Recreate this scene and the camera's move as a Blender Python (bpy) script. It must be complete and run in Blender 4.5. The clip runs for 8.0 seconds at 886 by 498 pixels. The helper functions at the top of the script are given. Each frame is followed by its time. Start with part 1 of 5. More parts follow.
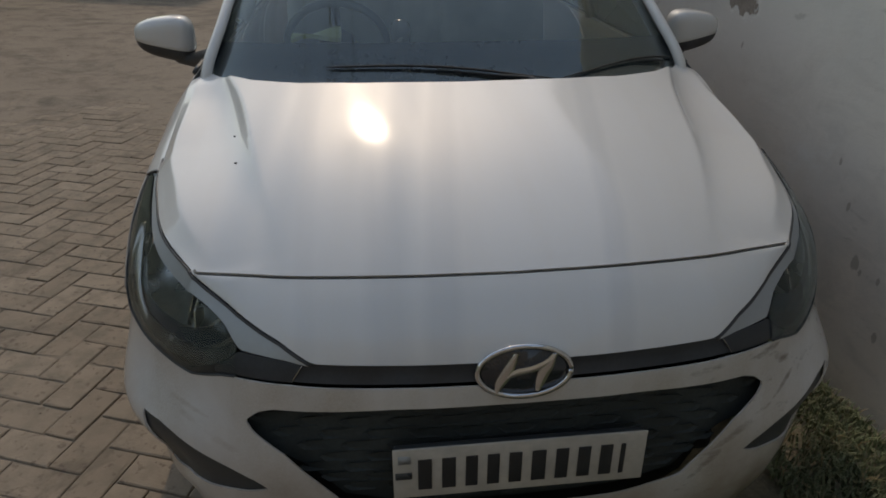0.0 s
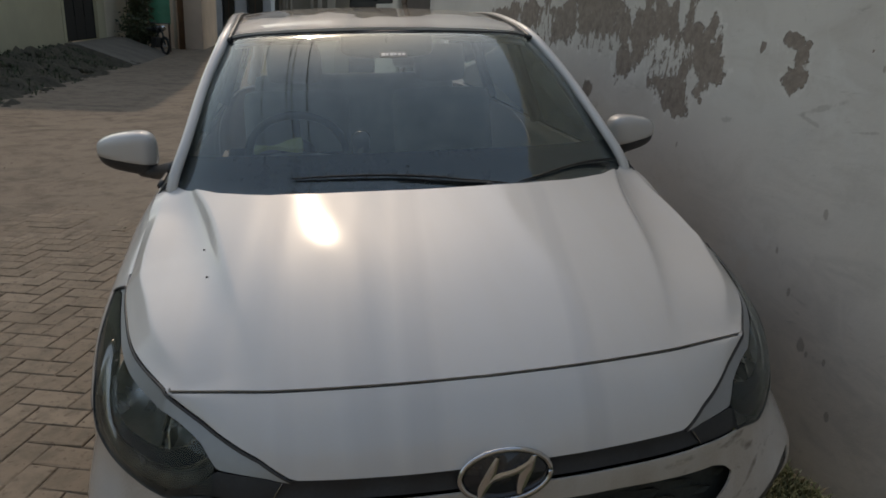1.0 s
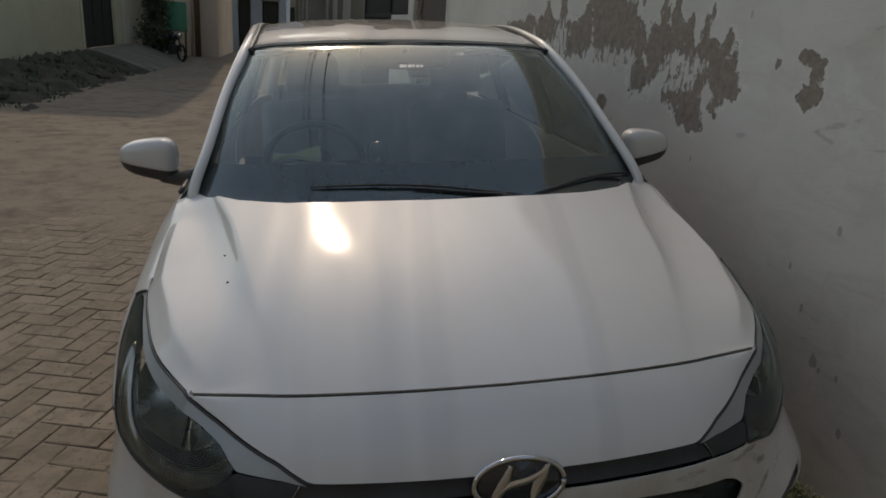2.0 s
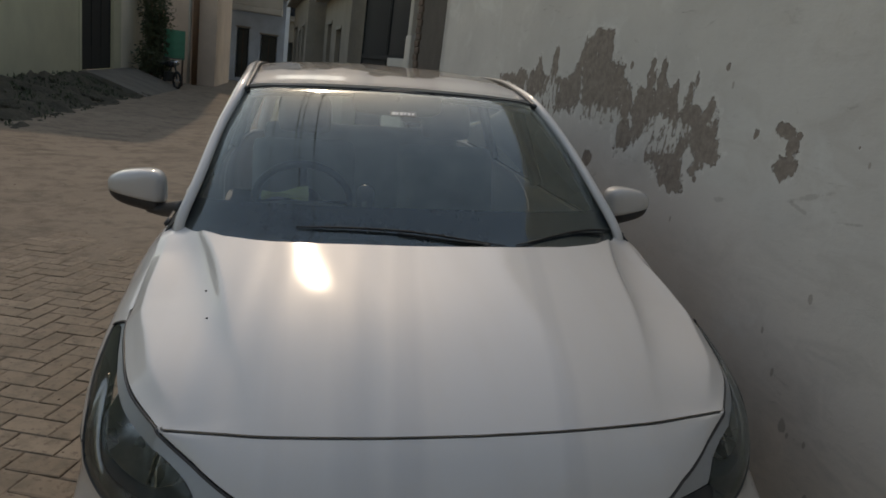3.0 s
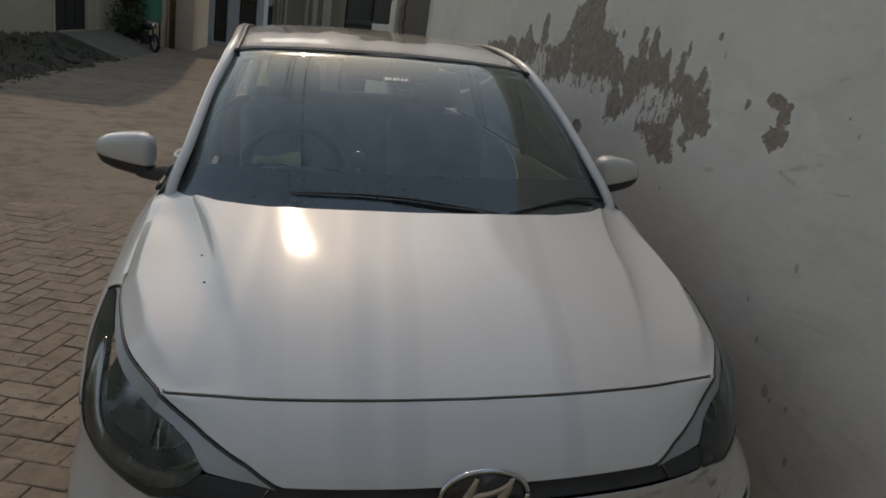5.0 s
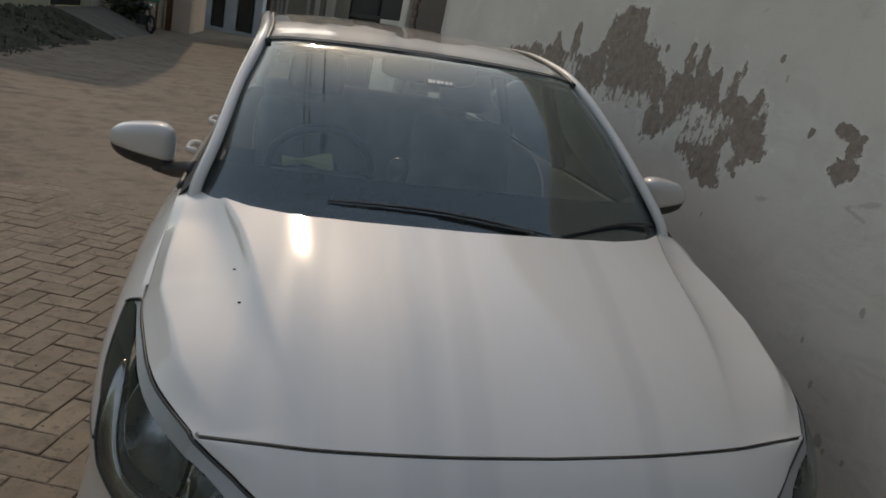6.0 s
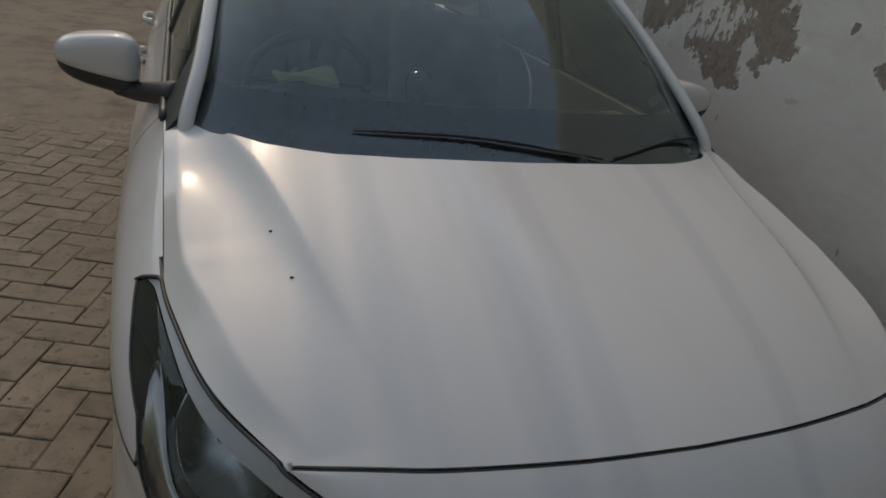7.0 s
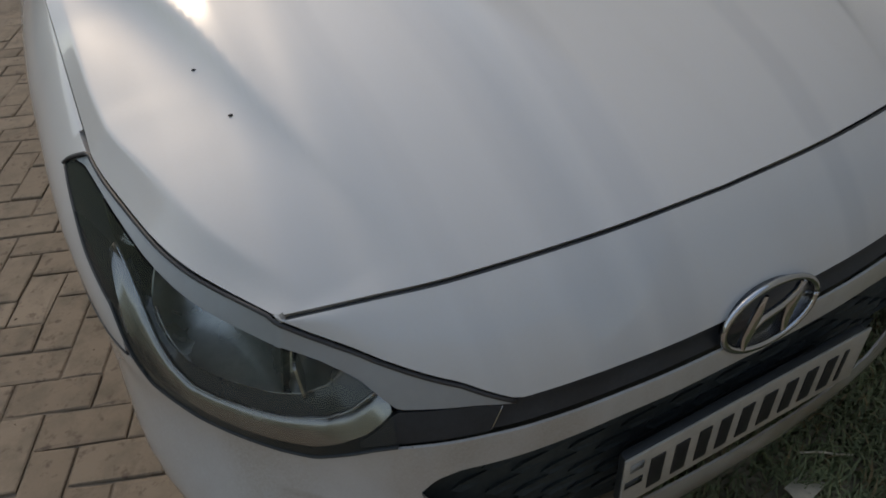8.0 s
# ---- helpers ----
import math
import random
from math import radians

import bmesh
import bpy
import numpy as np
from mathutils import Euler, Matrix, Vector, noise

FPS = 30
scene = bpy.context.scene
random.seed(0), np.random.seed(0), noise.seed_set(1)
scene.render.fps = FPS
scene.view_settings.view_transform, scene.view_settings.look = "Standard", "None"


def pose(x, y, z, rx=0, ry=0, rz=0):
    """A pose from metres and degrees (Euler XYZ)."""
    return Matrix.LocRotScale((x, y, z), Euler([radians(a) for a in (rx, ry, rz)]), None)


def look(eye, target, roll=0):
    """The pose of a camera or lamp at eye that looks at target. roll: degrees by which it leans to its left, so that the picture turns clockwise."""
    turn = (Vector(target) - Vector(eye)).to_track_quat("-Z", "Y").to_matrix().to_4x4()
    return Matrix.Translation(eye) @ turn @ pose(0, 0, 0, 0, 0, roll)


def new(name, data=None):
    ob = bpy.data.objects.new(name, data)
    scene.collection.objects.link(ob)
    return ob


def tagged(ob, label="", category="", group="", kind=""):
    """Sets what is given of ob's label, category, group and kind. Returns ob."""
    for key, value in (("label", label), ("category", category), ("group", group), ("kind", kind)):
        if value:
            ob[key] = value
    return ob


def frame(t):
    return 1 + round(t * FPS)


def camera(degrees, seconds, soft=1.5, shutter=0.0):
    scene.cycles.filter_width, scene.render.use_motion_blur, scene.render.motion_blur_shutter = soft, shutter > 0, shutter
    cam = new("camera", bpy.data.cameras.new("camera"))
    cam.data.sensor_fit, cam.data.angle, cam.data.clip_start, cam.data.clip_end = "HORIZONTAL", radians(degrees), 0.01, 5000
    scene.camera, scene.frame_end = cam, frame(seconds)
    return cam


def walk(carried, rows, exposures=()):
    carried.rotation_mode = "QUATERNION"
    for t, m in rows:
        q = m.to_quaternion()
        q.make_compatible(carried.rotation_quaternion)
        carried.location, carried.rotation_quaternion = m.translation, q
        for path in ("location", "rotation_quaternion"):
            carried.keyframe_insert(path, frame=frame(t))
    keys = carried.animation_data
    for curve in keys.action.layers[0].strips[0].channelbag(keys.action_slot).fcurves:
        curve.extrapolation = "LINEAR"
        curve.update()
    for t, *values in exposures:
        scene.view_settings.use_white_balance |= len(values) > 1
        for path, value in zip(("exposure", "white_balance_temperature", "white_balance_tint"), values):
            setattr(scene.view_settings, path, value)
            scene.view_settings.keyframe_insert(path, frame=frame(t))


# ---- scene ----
cam = camera(67.0, 8.0, soft=1.72)
# The car stands on the cambered edge of the lane: its own axes lean 3.6 degrees to the lane's middle.
CAMBER = 3.6
LEVEL = pose(0, 0, 0, 0, -CAMBER, 0)
ROWS = [
    (0.0, -0.2676, -0.9209, 1.4282, 62.778, -0.252, -6.594),
    (0.5, -0.3210, -0.9419, 1.4679, 68.515, -0.973, -7.429),
    (1.0, -0.3199, -0.9423, 1.4797, 70.423, 0.126, -11.480),
    (1.2, -0.3178, -0.9554, 1.4639, 70.954, 1.775, -12.205),
    (2.3, -0.3467, -0.9654, 1.4949, 71.423, -1.928, -9.640),
    (2.5, -0.3423, -0.9717, 1.4973, 72.714, -2.599, -9.595),
    (3.0, -0.3417, -0.9826, 1.5157, 74.717, -4.099, -10.829),
    (3.5, -0.3307, -0.9854, 1.5130, 74.183, -3.809, -12.857),
    (4.0, -0.3188, -0.9909, 1.5110, 73.914, -3.941, -13.967),
    (4.5, -0.3128, -0.9880, 1.5062, 72.625, -4.434, -14.877),
    (5.0, -0.3829, -0.9834, 1.5046, 72.267, -4.987, -12.244),
    (5.2, -0.4275, -0.9781, 1.5021, 71.526, -5.309, -11.504),
    (6.3, -0.5466, -0.6505, 1.4862, 72.526, -10.148, -11.932),
    (6.5, -0.5830, -0.5800, 1.4900, 69.120, -12.150, -10.300),
    (6.7, -0.6660, -0.4927, 1.4919, 66.108, -13.048, -13.998),
    (7.0, -0.7439, -0.4035, 1.4655, 63.933, -8.566, -19.702),
    (7.2, -0.7658, -0.3705, 1.4404, 60.751, -4.052, -21.432),
    (7.5, -0.7400, -0.3520, 1.3903, 56.053, 1.204, -22.263),
    (8.0, -0.6680, -0.3313, 1.3670, 49.050, 3.320, -27.350),
]
walk(cam, [(t, LEVEL @ pose(x, y, z, rx, ry, rz)) for t, x, y, z, rx, ry, rz in ROWS],
     exposures=[(0.0, 0.26, 8400, 15), (0.5, 0.20, 8500, 15), (1.0, 0.15, 8550, 16), (2.5, -0.02, 8750, 16), (3.0, 0.04, 8750, 16), (4.5, 0.09, 8750, 16), (5.0, 0.05, 8750, 16), (6.5, 0.18, 8750, 16), (7.0, 0.02, 8700, 16), (7.5, -0.02, 8450, 16), (8.0, 0.29, 8200, 15)])

# ---------------------------------------------------------------- light
SUN_EL, SUN_AZ = 39.5, -4.2
world = bpy.data.worlds.new("sky")
scene.world = world
world.use_nodes = True
wn = world.node_tree
sky = wn.nodes.new("ShaderNodeTexSky")
sky.sky_type, sky.sun_disc = "NISHITA", False
sky.sun_elevation, sky.sun_rotation = radians(SUN_EL), radians(SUN_AZ)
sky.air_density, sky.dust_density, sky.ozone_density = 1.6, 0.55, 0.6
wn.nodes["Background"].inputs["Strength"].default_value = 0.155
wn.links.new(sky.outputs[0], wn.nodes["Background"].inputs["Color"])
sun_way = Vector((math.sin(radians(SUN_AZ)) * math.cos(radians(SUN_EL)), math.cos(radians(SUN_AZ)) * math.cos(radians(SUN_EL)), math.sin(radians(SUN_EL))))
sun = new("sun", bpy.data.lights.new("sun", "SUN"))
sun.data.energy, sun.data.angle, sun.data.color = 0.78, radians(0.53), (1.0, 0.94, 0.86)
sun.matrix_world = look(sun_way * 60, (0, 0, 0))


# ---------------------------------------------------------------- materials
class Nodes:
    """A short hand for node trees."""

    def __init__(self, name):
        self.mat = bpy.data.materials.new(name)
        self.mat.use_nodes = True
        self.tree = self.mat.node_tree
        self.bsdf = self.tree.nodes["Principled BSDF"]

    def node(self, kind, **kw):
        n = self.tree.nodes.new(kind)
        for key, value in kw.items():
            n.inputs[key.replace("_", " ")].default_value = value
        return n

    def link(self, a, b):
        self.tree.links.new(a, b)

    def put(self, socket, value):
        if hasattr(value, "is_output"):
            self.link(value, socket)
        else:
            socket.default_value = value

    def coords(self, scale=(1, 1, 1), turn=(0, 0, 0), kind="Object"):
        tc, mp = self.node("ShaderNodeTexCoord"), self.node("ShaderNodeMapping")
        mp.inputs["Scale"].default_value = scale
        mp.inputs["Rotation"].default_value = turn
        self.link(tc.outputs[kind], mp.inputs["Vector"])
        return mp.outputs[0]

    def noise(self, scale, detail=4, rough=0.55, at=None, warp=0.0):
        n = self.node("ShaderNodeTexNoise", Scale=scale, Detail=detail, Roughness=rough, Distortion=warp)
        self.link(at if at is not None else self.coords(), n.inputs["Vector"])
        return n.outputs["Fac"]

    def ramp(self, fac, lo, hi, a=0.0, b=1.0):
        r = self.node("ShaderNodeMapRange")
        self.put(r.inputs["Value"], fac)
        for k, v in (("From Min", lo), ("From Max", hi), ("To Min", a), ("To Max", b)):
            r.inputs[k].default_value = v
        return r.outputs[0]

    def math(self, op, a, b=0.0):
        m = self.tree.nodes.new("ShaderNodeMath")
        m.operation = op
        self.put(m.inputs[0], a)
        self.put(m.inputs[1], b)
        return m.outputs[0]

    def mix(self, fac, a, b):
        m = self.tree.nodes.new("ShaderNodeMix")
        m.data_type = "RGBA"
        self.put(m.inputs[0], fac)
        self.put(m.inputs[6], (*a, 1) if isinstance(a, tuple) else a)
        self.put(m.inputs[7], (*b, 1) if isinstance(b, tuple) else b)
        return m.outputs[2]

    def bump(self, height, strength=0.3, distance=0.01):
        b = self.node("ShaderNodeBump", Strength=strength, Distance=distance)
        self.link(height, b.inputs["Height"])
        self.link(b.outputs[0], self.bsdf.inputs["Normal"])

    def set(self, **kw):
        for key, value in kw.items():
            s = self.bsdf.inputs[key.replace("_", " ")]
            self.put(s, (*value, 1) if isinstance(value, tuple) and len(value) == 3 and s.type == "RGBA" else value)
        return self.mat


def shade(c, k):
    return tuple(min(1.0, v * k) for v in c)


def plain(name, color, rough=0.5, metal=0.0, vary=0.15, scale=6.0, fine=80.0, bump=0.1, dist=0.002, coat=0.0):
    """A surface with grain and stains at two scales."""
    n = Nodes(name)
    big, small = n.noise(scale, 3), n.noise(fine, 5)
    c = n.mix(n.ramp(big, 0.3, 0.7), shade(color, 1 - vary), shade(color, 1 + vary))
    c = n.mix(n.ramp(small, 0.35, 0.75, 0, 0.5), c, shade(color, 1 - 1.6 * vary))
    if bump:
        n.bump(small, bump, dist)
    return n.set(Base_Color=c, Roughness=n.ramp(big, 0.3, 0.7, max(0.02, rough - 0.06), min(1, rough + 0.06)), Metallic=metal, Coat_Weight=coat, Coat_Roughness=0.03)


def paint(name, dust=0.25, scuffs=False, dusty_roof=False):
    """White car lacquer under a film of road dust."""
    n = Nodes(name)
    base = (0.63, 0.63, 0.63)
    streak = n.noise(3.0, 3, 0.5, n.coords((2.6, 0.35, 0.6)))
    speck = n.noise(260.0, 3, 0.6)
    cloud = n.noise(2.2, 5, 0.6)
    film = n.math("MULTIPLY", n.math("ADD", n.ramp(cloud, 0.25, 0.75, 0.0, 0.7), n.ramp(streak, 0.42, 0.60, 0.0, 0.6)), n.ramp(speck, 0.3, 0.7, 0.5, 1.0))
    c = n.mix(n.math("MULTIPLY", film, dust), base, (0.44, 0.40, 0.35) if scuffs else (0.55, 0.50, 0.44))
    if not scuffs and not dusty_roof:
        # soft bluish reflection bands painted along the hood: place, half width, slant
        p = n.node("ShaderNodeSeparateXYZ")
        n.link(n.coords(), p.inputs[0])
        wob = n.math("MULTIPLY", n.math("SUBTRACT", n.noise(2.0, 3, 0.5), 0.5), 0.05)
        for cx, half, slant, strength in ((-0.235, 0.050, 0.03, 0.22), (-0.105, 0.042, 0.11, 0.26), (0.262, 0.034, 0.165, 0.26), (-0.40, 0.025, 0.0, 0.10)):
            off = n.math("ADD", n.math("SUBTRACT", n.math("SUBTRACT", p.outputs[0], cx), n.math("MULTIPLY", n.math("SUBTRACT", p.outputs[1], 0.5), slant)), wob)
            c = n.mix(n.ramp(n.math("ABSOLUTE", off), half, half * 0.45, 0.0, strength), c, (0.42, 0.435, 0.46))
    rough = n.ramp(streak, 0.35, 0.65, 0.16, 0.26)
    if dusty_roof:
        edge = n.noise(3.2, 6, 0.6, n.coords((1, 0.7, 1)))
        y = n.node("ShaderNodeSeparateXYZ")
        n.link(n.coords(), y.inputs[0])
        reach = n.math("ADD", n.math("SUBTRACT", y.outputs[1], 2.10), n.math("MULTIPLY", n.math("SUBTRACT", edge, 0.5), 0.9))
        mask = n.ramp(reach, -0.02, 0.03)
        c = n.mix(n.math("MULTIPLY", mask, 0.9), c, (0.27, 0.22, 0.175))
        rough = n.math("ADD", rough, n.math("MULTIPLY", mask, 0.4))
    if scuffs:
        at = n.coords((1, 1, 1))
        s = n.node("ShaderNodeSeparateXYZ")
        n.link(at, s.inputs[0])
        side = n.ramp(s.outputs[0], 0.22, 0.36)
        grit = n.noise(9.0, 8, 0.72, n.coords((1.6, 1.6, 3.2), (0, 0.5, 0)))
        low = n.ramp(s.outputs[2], 0.66, 0.60)
        marks = n.math("MULTIPLY", n.math("MULTIPLY", n.ramp(grit, 0.60, 0.74), side), low)
        c = n.mix(n.math("MULTIPLY", marks, 0.8), c, (0.10, 0.085, 0.07))
        smear = n.noise(26.0, 7, 0.7, n.coords((0.5, 0.5, 1.3), (0, 0.35, 0)))
        # rub marks: middle, half size, slant of each
        for cx, cz, rx_, rz_, sl in ((0.372, 0.617, 0.042, 0.011, 0.1), (0.52, 0.612, 0.050, 0.012, 0.1), (0.575, 0.585, 0.040, 0.012, -0.5), (0.46, 0.444, 0.075, 0.014, 0.62), (0.405, 0.385, 0.040, 0.016, 0.9), (0.60, 0.53, 0.07, 0.007, 0.7), (-0.61, 0.505, 0.085, 0.010, -0.45), (-0.66, 0.545, 0.06, 0.006, -0.2)):
            dx = n.math("SUBTRACT", s.outputs[0], cx)
            dz = n.math("SUBTRACT", n.math("SUBTRACT", s.outputs[2], cz), n.math("MULTIPLY", dx, sl))
            e = n.math("ADD", n.math("POWER", n.math("ABSOLUTE", n.math("DIVIDE", dx, rx_)), 2.0), n.math("POWER", n.math("ABSOLUTE", n.math("DIVIDE", dz, rz_)), 2.0))
            spot = n.ramp(n.math("ADD", n.math("SUBTRACT", 1.0, e), n.math("MULTIPLY", n.math("SUBTRACT", smear, 0.5), 6.0)), 0.2, 1.6)
            c = n.mix(n.math("MULTIPLY", spot, 0.75 if cx > 0 else 0.4), c, (0.11, 0.085, 0.07) if cx > 0 else (0.30, 0.22, 0.17))
        # brown dirt deepening downwards; also paints in shade on the sunless bumper
        mud_shade = n.math("MULTIPLY", n.ramp(n.noise(4.0, 5, 0.6), 0.30, 0.66), n.ramp(s.outputs[2], 0.64, 0.40))
        c = n.mix(n.math("MULTIPLY", mud_shade, 0.85), c, (0.31, 0.24, 0.185))
        rough = n.math("ADD", rough, n.math("MULTIPLY", marks, 0.4))
    n.bump(n.noise(420.0, 2), 0.012, 0.001)
    return n.set(Base_Color=c, Roughness=n.math("ADD", rough, 0.3), Specular_IOR_Level=0.5, Coat_Weight=1.0, Coat_Roughness=0.085, Coat_IOR=1.5)


def pane(name, tint, ior=1.7, rough=0.0, dust=0.0):
    """Thin clear glass with a real mirror image on top; dust adds a flat haze veil."""
    n = Nodes(name)
    tr = n.node("ShaderNodeBsdfTransparent", Color=(*tint, 1))
    gl = n.node("ShaderNodeBsdfGlossy", Roughness=rough, Color=(0.90, 1.0, 1.0, 1))
    fr = n.node("ShaderNodeFresnel", IOR=ior)
    mx = n.node("ShaderNodeMixShader")
    n.link(fr.outputs[0], mx.inputs[0])
    n.link(tr.outputs[0], mx.inputs[1])
    n.link(gl.outputs[0], mx.inputs[2])
    last = mx.outputs[0]
    if dust:
        # bluish diffuse film that paints a glare veil over the windscreen
        df = n.node("ShaderNodeBsdfDiffuse", Color=(0.37, 0.43, 0.44, 1))
        m2 = n.node("ShaderNodeMixShader")
        n.link(n.ramp(n.noise(5.0, 3, 0.5), 0.3, 0.8, dust * 0.5, dust), m2.inputs[0])
        n.link(last, m2.inputs[1])
        n.link(df.outputs[0], m2.inputs[2])
        last = m2.outputs[0]
    n.link(last, n.tree.nodes["Material Output"].inputs["Surface"])
    return n.mat


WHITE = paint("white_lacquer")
WHITE_BUMPER = paint("scuffed_white_lacquer", 0.9, scuffs=True)
WHITE_ROOF = paint("dusty_roof_lacquer", 0.3, dusty_roof=True)
GLASS = pane("windscreen_glass", (0.95, 0.99, 0.97), 2.1, 0.0, 0.085)
SIDE_GLASS = pane("side_glass", (0.88, 0.98, 0.90), 1.45, 0.0, 0.03)
LENS = pane("lamp_cover", (0.93, 0.95, 0.95), 1.5, 0.02, 0.05)
BLACK = plain("black_plastic", (0.040, 0.044, 0.047), 0.42, vary=0.2, fine=300, bump=0.2, dist=0.0006)
GLOSS_BLACK = plain("gloss_black", (0.018, 0.022, 0.030), 0.18, vary=0.2, bump=0.02, coat=0.5)
DUSTY_BLACK = plain("dusty_black_plastic", (0.050, 0.050, 0.053), 0.5, vary=0.3, scale=9, fine=120, bump=0.15, dist=0.001)
BAR_BLACK = plain("satin_black", (0.030, 0.035, 0.042), 0.5, vary=0.25, scale=12, fine=150, bump=0.04, dist=0.0006)
GRILLE = plain("dusty_grille", (0.036, 0.046, 0.048), 0.8, vary=0.3, scale=9, fine=120, bump=0.15, dist=0.001)
RUBBER = plain("rubber", (0.020, 0.020, 0.021), 0.75, vary=0.3, fine=150, bump=0.3, dist=0.001)
LINER = plain("dark_liner", (0.010, 0.010, 0.011), 0.9, bump=0)
CHROME = plain("chrome", (0.58, 0.59, 0.61), 0.10, 1.0, vary=0.05, bump=0)
SATIN = plain("satin_chrome", (0.42, 0.40, 0.385), 0.22, 1.0, vary=0.10, scale=14, bump=0.02)
SILVER = plain("silver_trim", (0.34, 0.36, 0.375), 0.34, 0.3, vary=0.06, bump=0)
REFLECT = plain("lamp_reflector", (0.46, 0.47, 0.45), 0.30, 1.0, vary=0.2, scale=12, bump=0)
SMOKE = plain("lamp_housing", (0.05, 0.055, 0.06), 0.3, 0.2, vary=0.2, bump=0)
PLATE = plain("number_plate_white", (0.47, 0.445, 0.40), 0.6, vary=0.16, scale=14, fine=60)
INK = plain("plate_ink", (0.025, 0.025, 0.027), 0.5, vary=0.2)
CLOTH = plain("seat_cloth", (0.30, 0.30, 0.285), 0.9, vary=0.2, fine=400, bump=0.3, dist=0.001)
DASH = plain("dashboard_plastic", (0.15, 0.155, 0.155), 0.6, vary=0.2, fine=350, bump=0.2, dist=0.0008)
BEIGE = plain("beige_trim", (0.70, 0.69, 0.65), 0.75, vary=0.1, fine=300, bump=0.1)
TAG = plain("sticker_grey", (0.20, 0.23, 0.24), 0.5, vary=0.1)
STICKER = plain("sticker_white", (0.80, 0.82, 0.82), 0.5, vary=0.05)


# ---------------------------------------------------------------- building tools
def part(name, bm, material, parent=None, label="", smooth=True):
    me = bpy.data.meshes.new(name)
    bm.normal_update()
    bm.to_mesh(me)
    bm.free()
    me.materials.append(material)
    if smooth:
        me.polygons.foreach_set("use_smooth", [True] * len(me.polygons))
    ob = new(name, me)
    if parent is not None:
        ob.parent = parent
    if label:
        tagged(ob, label)
    return ob


def sheet(points, out, depth=0.012, closed_back=True):
    """A curved plate of some depth from a grid of points; out(p) points to its outer side."""
    nu, nv = len(points), len(points[0])
    bm = bmesh.new()

    def normal(i, j):
        a = points[min(i + 1, nu - 1)][j] - points[max(i - 1, 0)][j]
        b = points[i][min(j + 1, nv - 1)] - points[i][max(j - 1, 0)]
        n = a.cross(b)
        if n.length < 1e-9:
            n = out(points[i][j])
        n.normalize()
        return n if n.dot(out(points[i][j])) > 0 else -n

    nor = [[normal(i, j) for j in range(nv)] for i in range(nu)]
    front = [[bm.verts.new(points[i][j]) for j in range(nv)] for i in range(nu)]
    mid = (nu // 2, nv // 2)
    a = points[min(mid[0] + 1, nu - 1)][mid[1]] - points[mid[0] - 1][mid[1]]
    b = points[mid[0]][min(mid[1] + 1, nv - 1)] - points[mid[0]][mid[1] - 1]
    turn = a.cross(b).dot(out(points[mid[0]][mid[1]])) > 0

    def face(vs, flip):
        vs = list(dict.fromkeys(vs))
        if len(vs) > 2 and len({tuple(round(c, 6) for c in v.co) for v in vs}) > 2:
            try:
                bm.faces.new(vs if flip else vs[::-1])
            except ValueError:
                pass

    for i in range(nu - 1):
        for j in range(nv - 1):
            face((front[i][j], front[i + 1][j], front[i + 1][j + 1], front[i][j + 1]), turn)
    if depth:
        back = [[bm.verts.new(points[i][j] - nor[i][j] * depth) for j in range(nv)] for i in range(nu)]
        if closed_back:
            for i in range(nu - 1):
                for j in range(nv - 1):
                    face((back[i][j], back[i + 1][j], back[i + 1][j + 1], back[i][j + 1]), not turn)
        rim = [(i, 0) for i in range(nu)] + [(nu - 1, j) for j in range(1, nv)] + [(i, nv - 1) for i in range(nu - 2, -1, -1)] + [(0, j) for j in range(nv - 2, 0, -1)]
        edge_f = [bm.verts.new(points[i][j]) for i, j in rim]
        edge_b = [bm.verts.new(points[i][j] - nor[i][j] * depth) for i, j in rim]
        for k in range(len(rim)):
            m = (k + 1) % len(rim)
            face((edge_f[k], edge_b[k], edge_b[m], edge_f[m]), turn)
    return bm


def box(bm, lo, hi, m=None, bevel=0.0):
    made = bmesh.ops.create_cube(bm, size=1.0)["verts"]
    lo, hi = Vector(lo), Vector(hi)
    for v in made:
        v.co = Vector((lo[k] + (v.co[k] + 0.5) * (hi[k] - lo[k]) for k in range(3)))
    if bevel:
        edges = list({e for v in made for e in v.link_edges})
        res = bmesh.ops.bevel(bm, geom=edges, offset=bevel, segments=2, affect="EDGES", profile=0.6)
        made = list({v for f in res["faces"] for v in f.verts} | {v for v in made if v.is_valid})
    if m is not None:
        for v in made:
            v.co = m @ v.co
    return bm


def block(lo, hi, m=None, bevel=0.0):
    return box(bmesh.new(), lo, hi, m, bevel)


def tube(bm, path, radius, sides=8, flat=1.0, up=(0, 0, 1)):
    """A tube along a path; radius may be a function of 0..1."""
    path = [Vector(p) for p in path]
    rings = []
    for i, p in enumerate(path):
        d = (path[min(i + 1, len(path) - 1)] - path[max(i - 1, 0)]).normalized()
        side = d.cross(Vector(up))
        if side.length < 1e-4:
            side = d.cross(Vector((1, 0, 0)))
        side.normalize()
        top = side.cross(d)
        r = radius(i / (len(path) - 1)) if callable(radius) else radius
        rings.append([bm.verts.new(p + side * (r * math.cos(a)) + top * (r * flat * math.sin(a))) for a in (2 * math.pi * k / sides for k in range(sides))])
    for a, b in zip(rings[:-1], rings[1:]):
        for k in range(sides):
            bm.faces.new((a[k], a[(k + 1) % sides], b[(k + 1) % sides], b[k]))
    bm.faces.new(rings[0][::-1])
    bm.faces.new(rings[-1])
    return bm


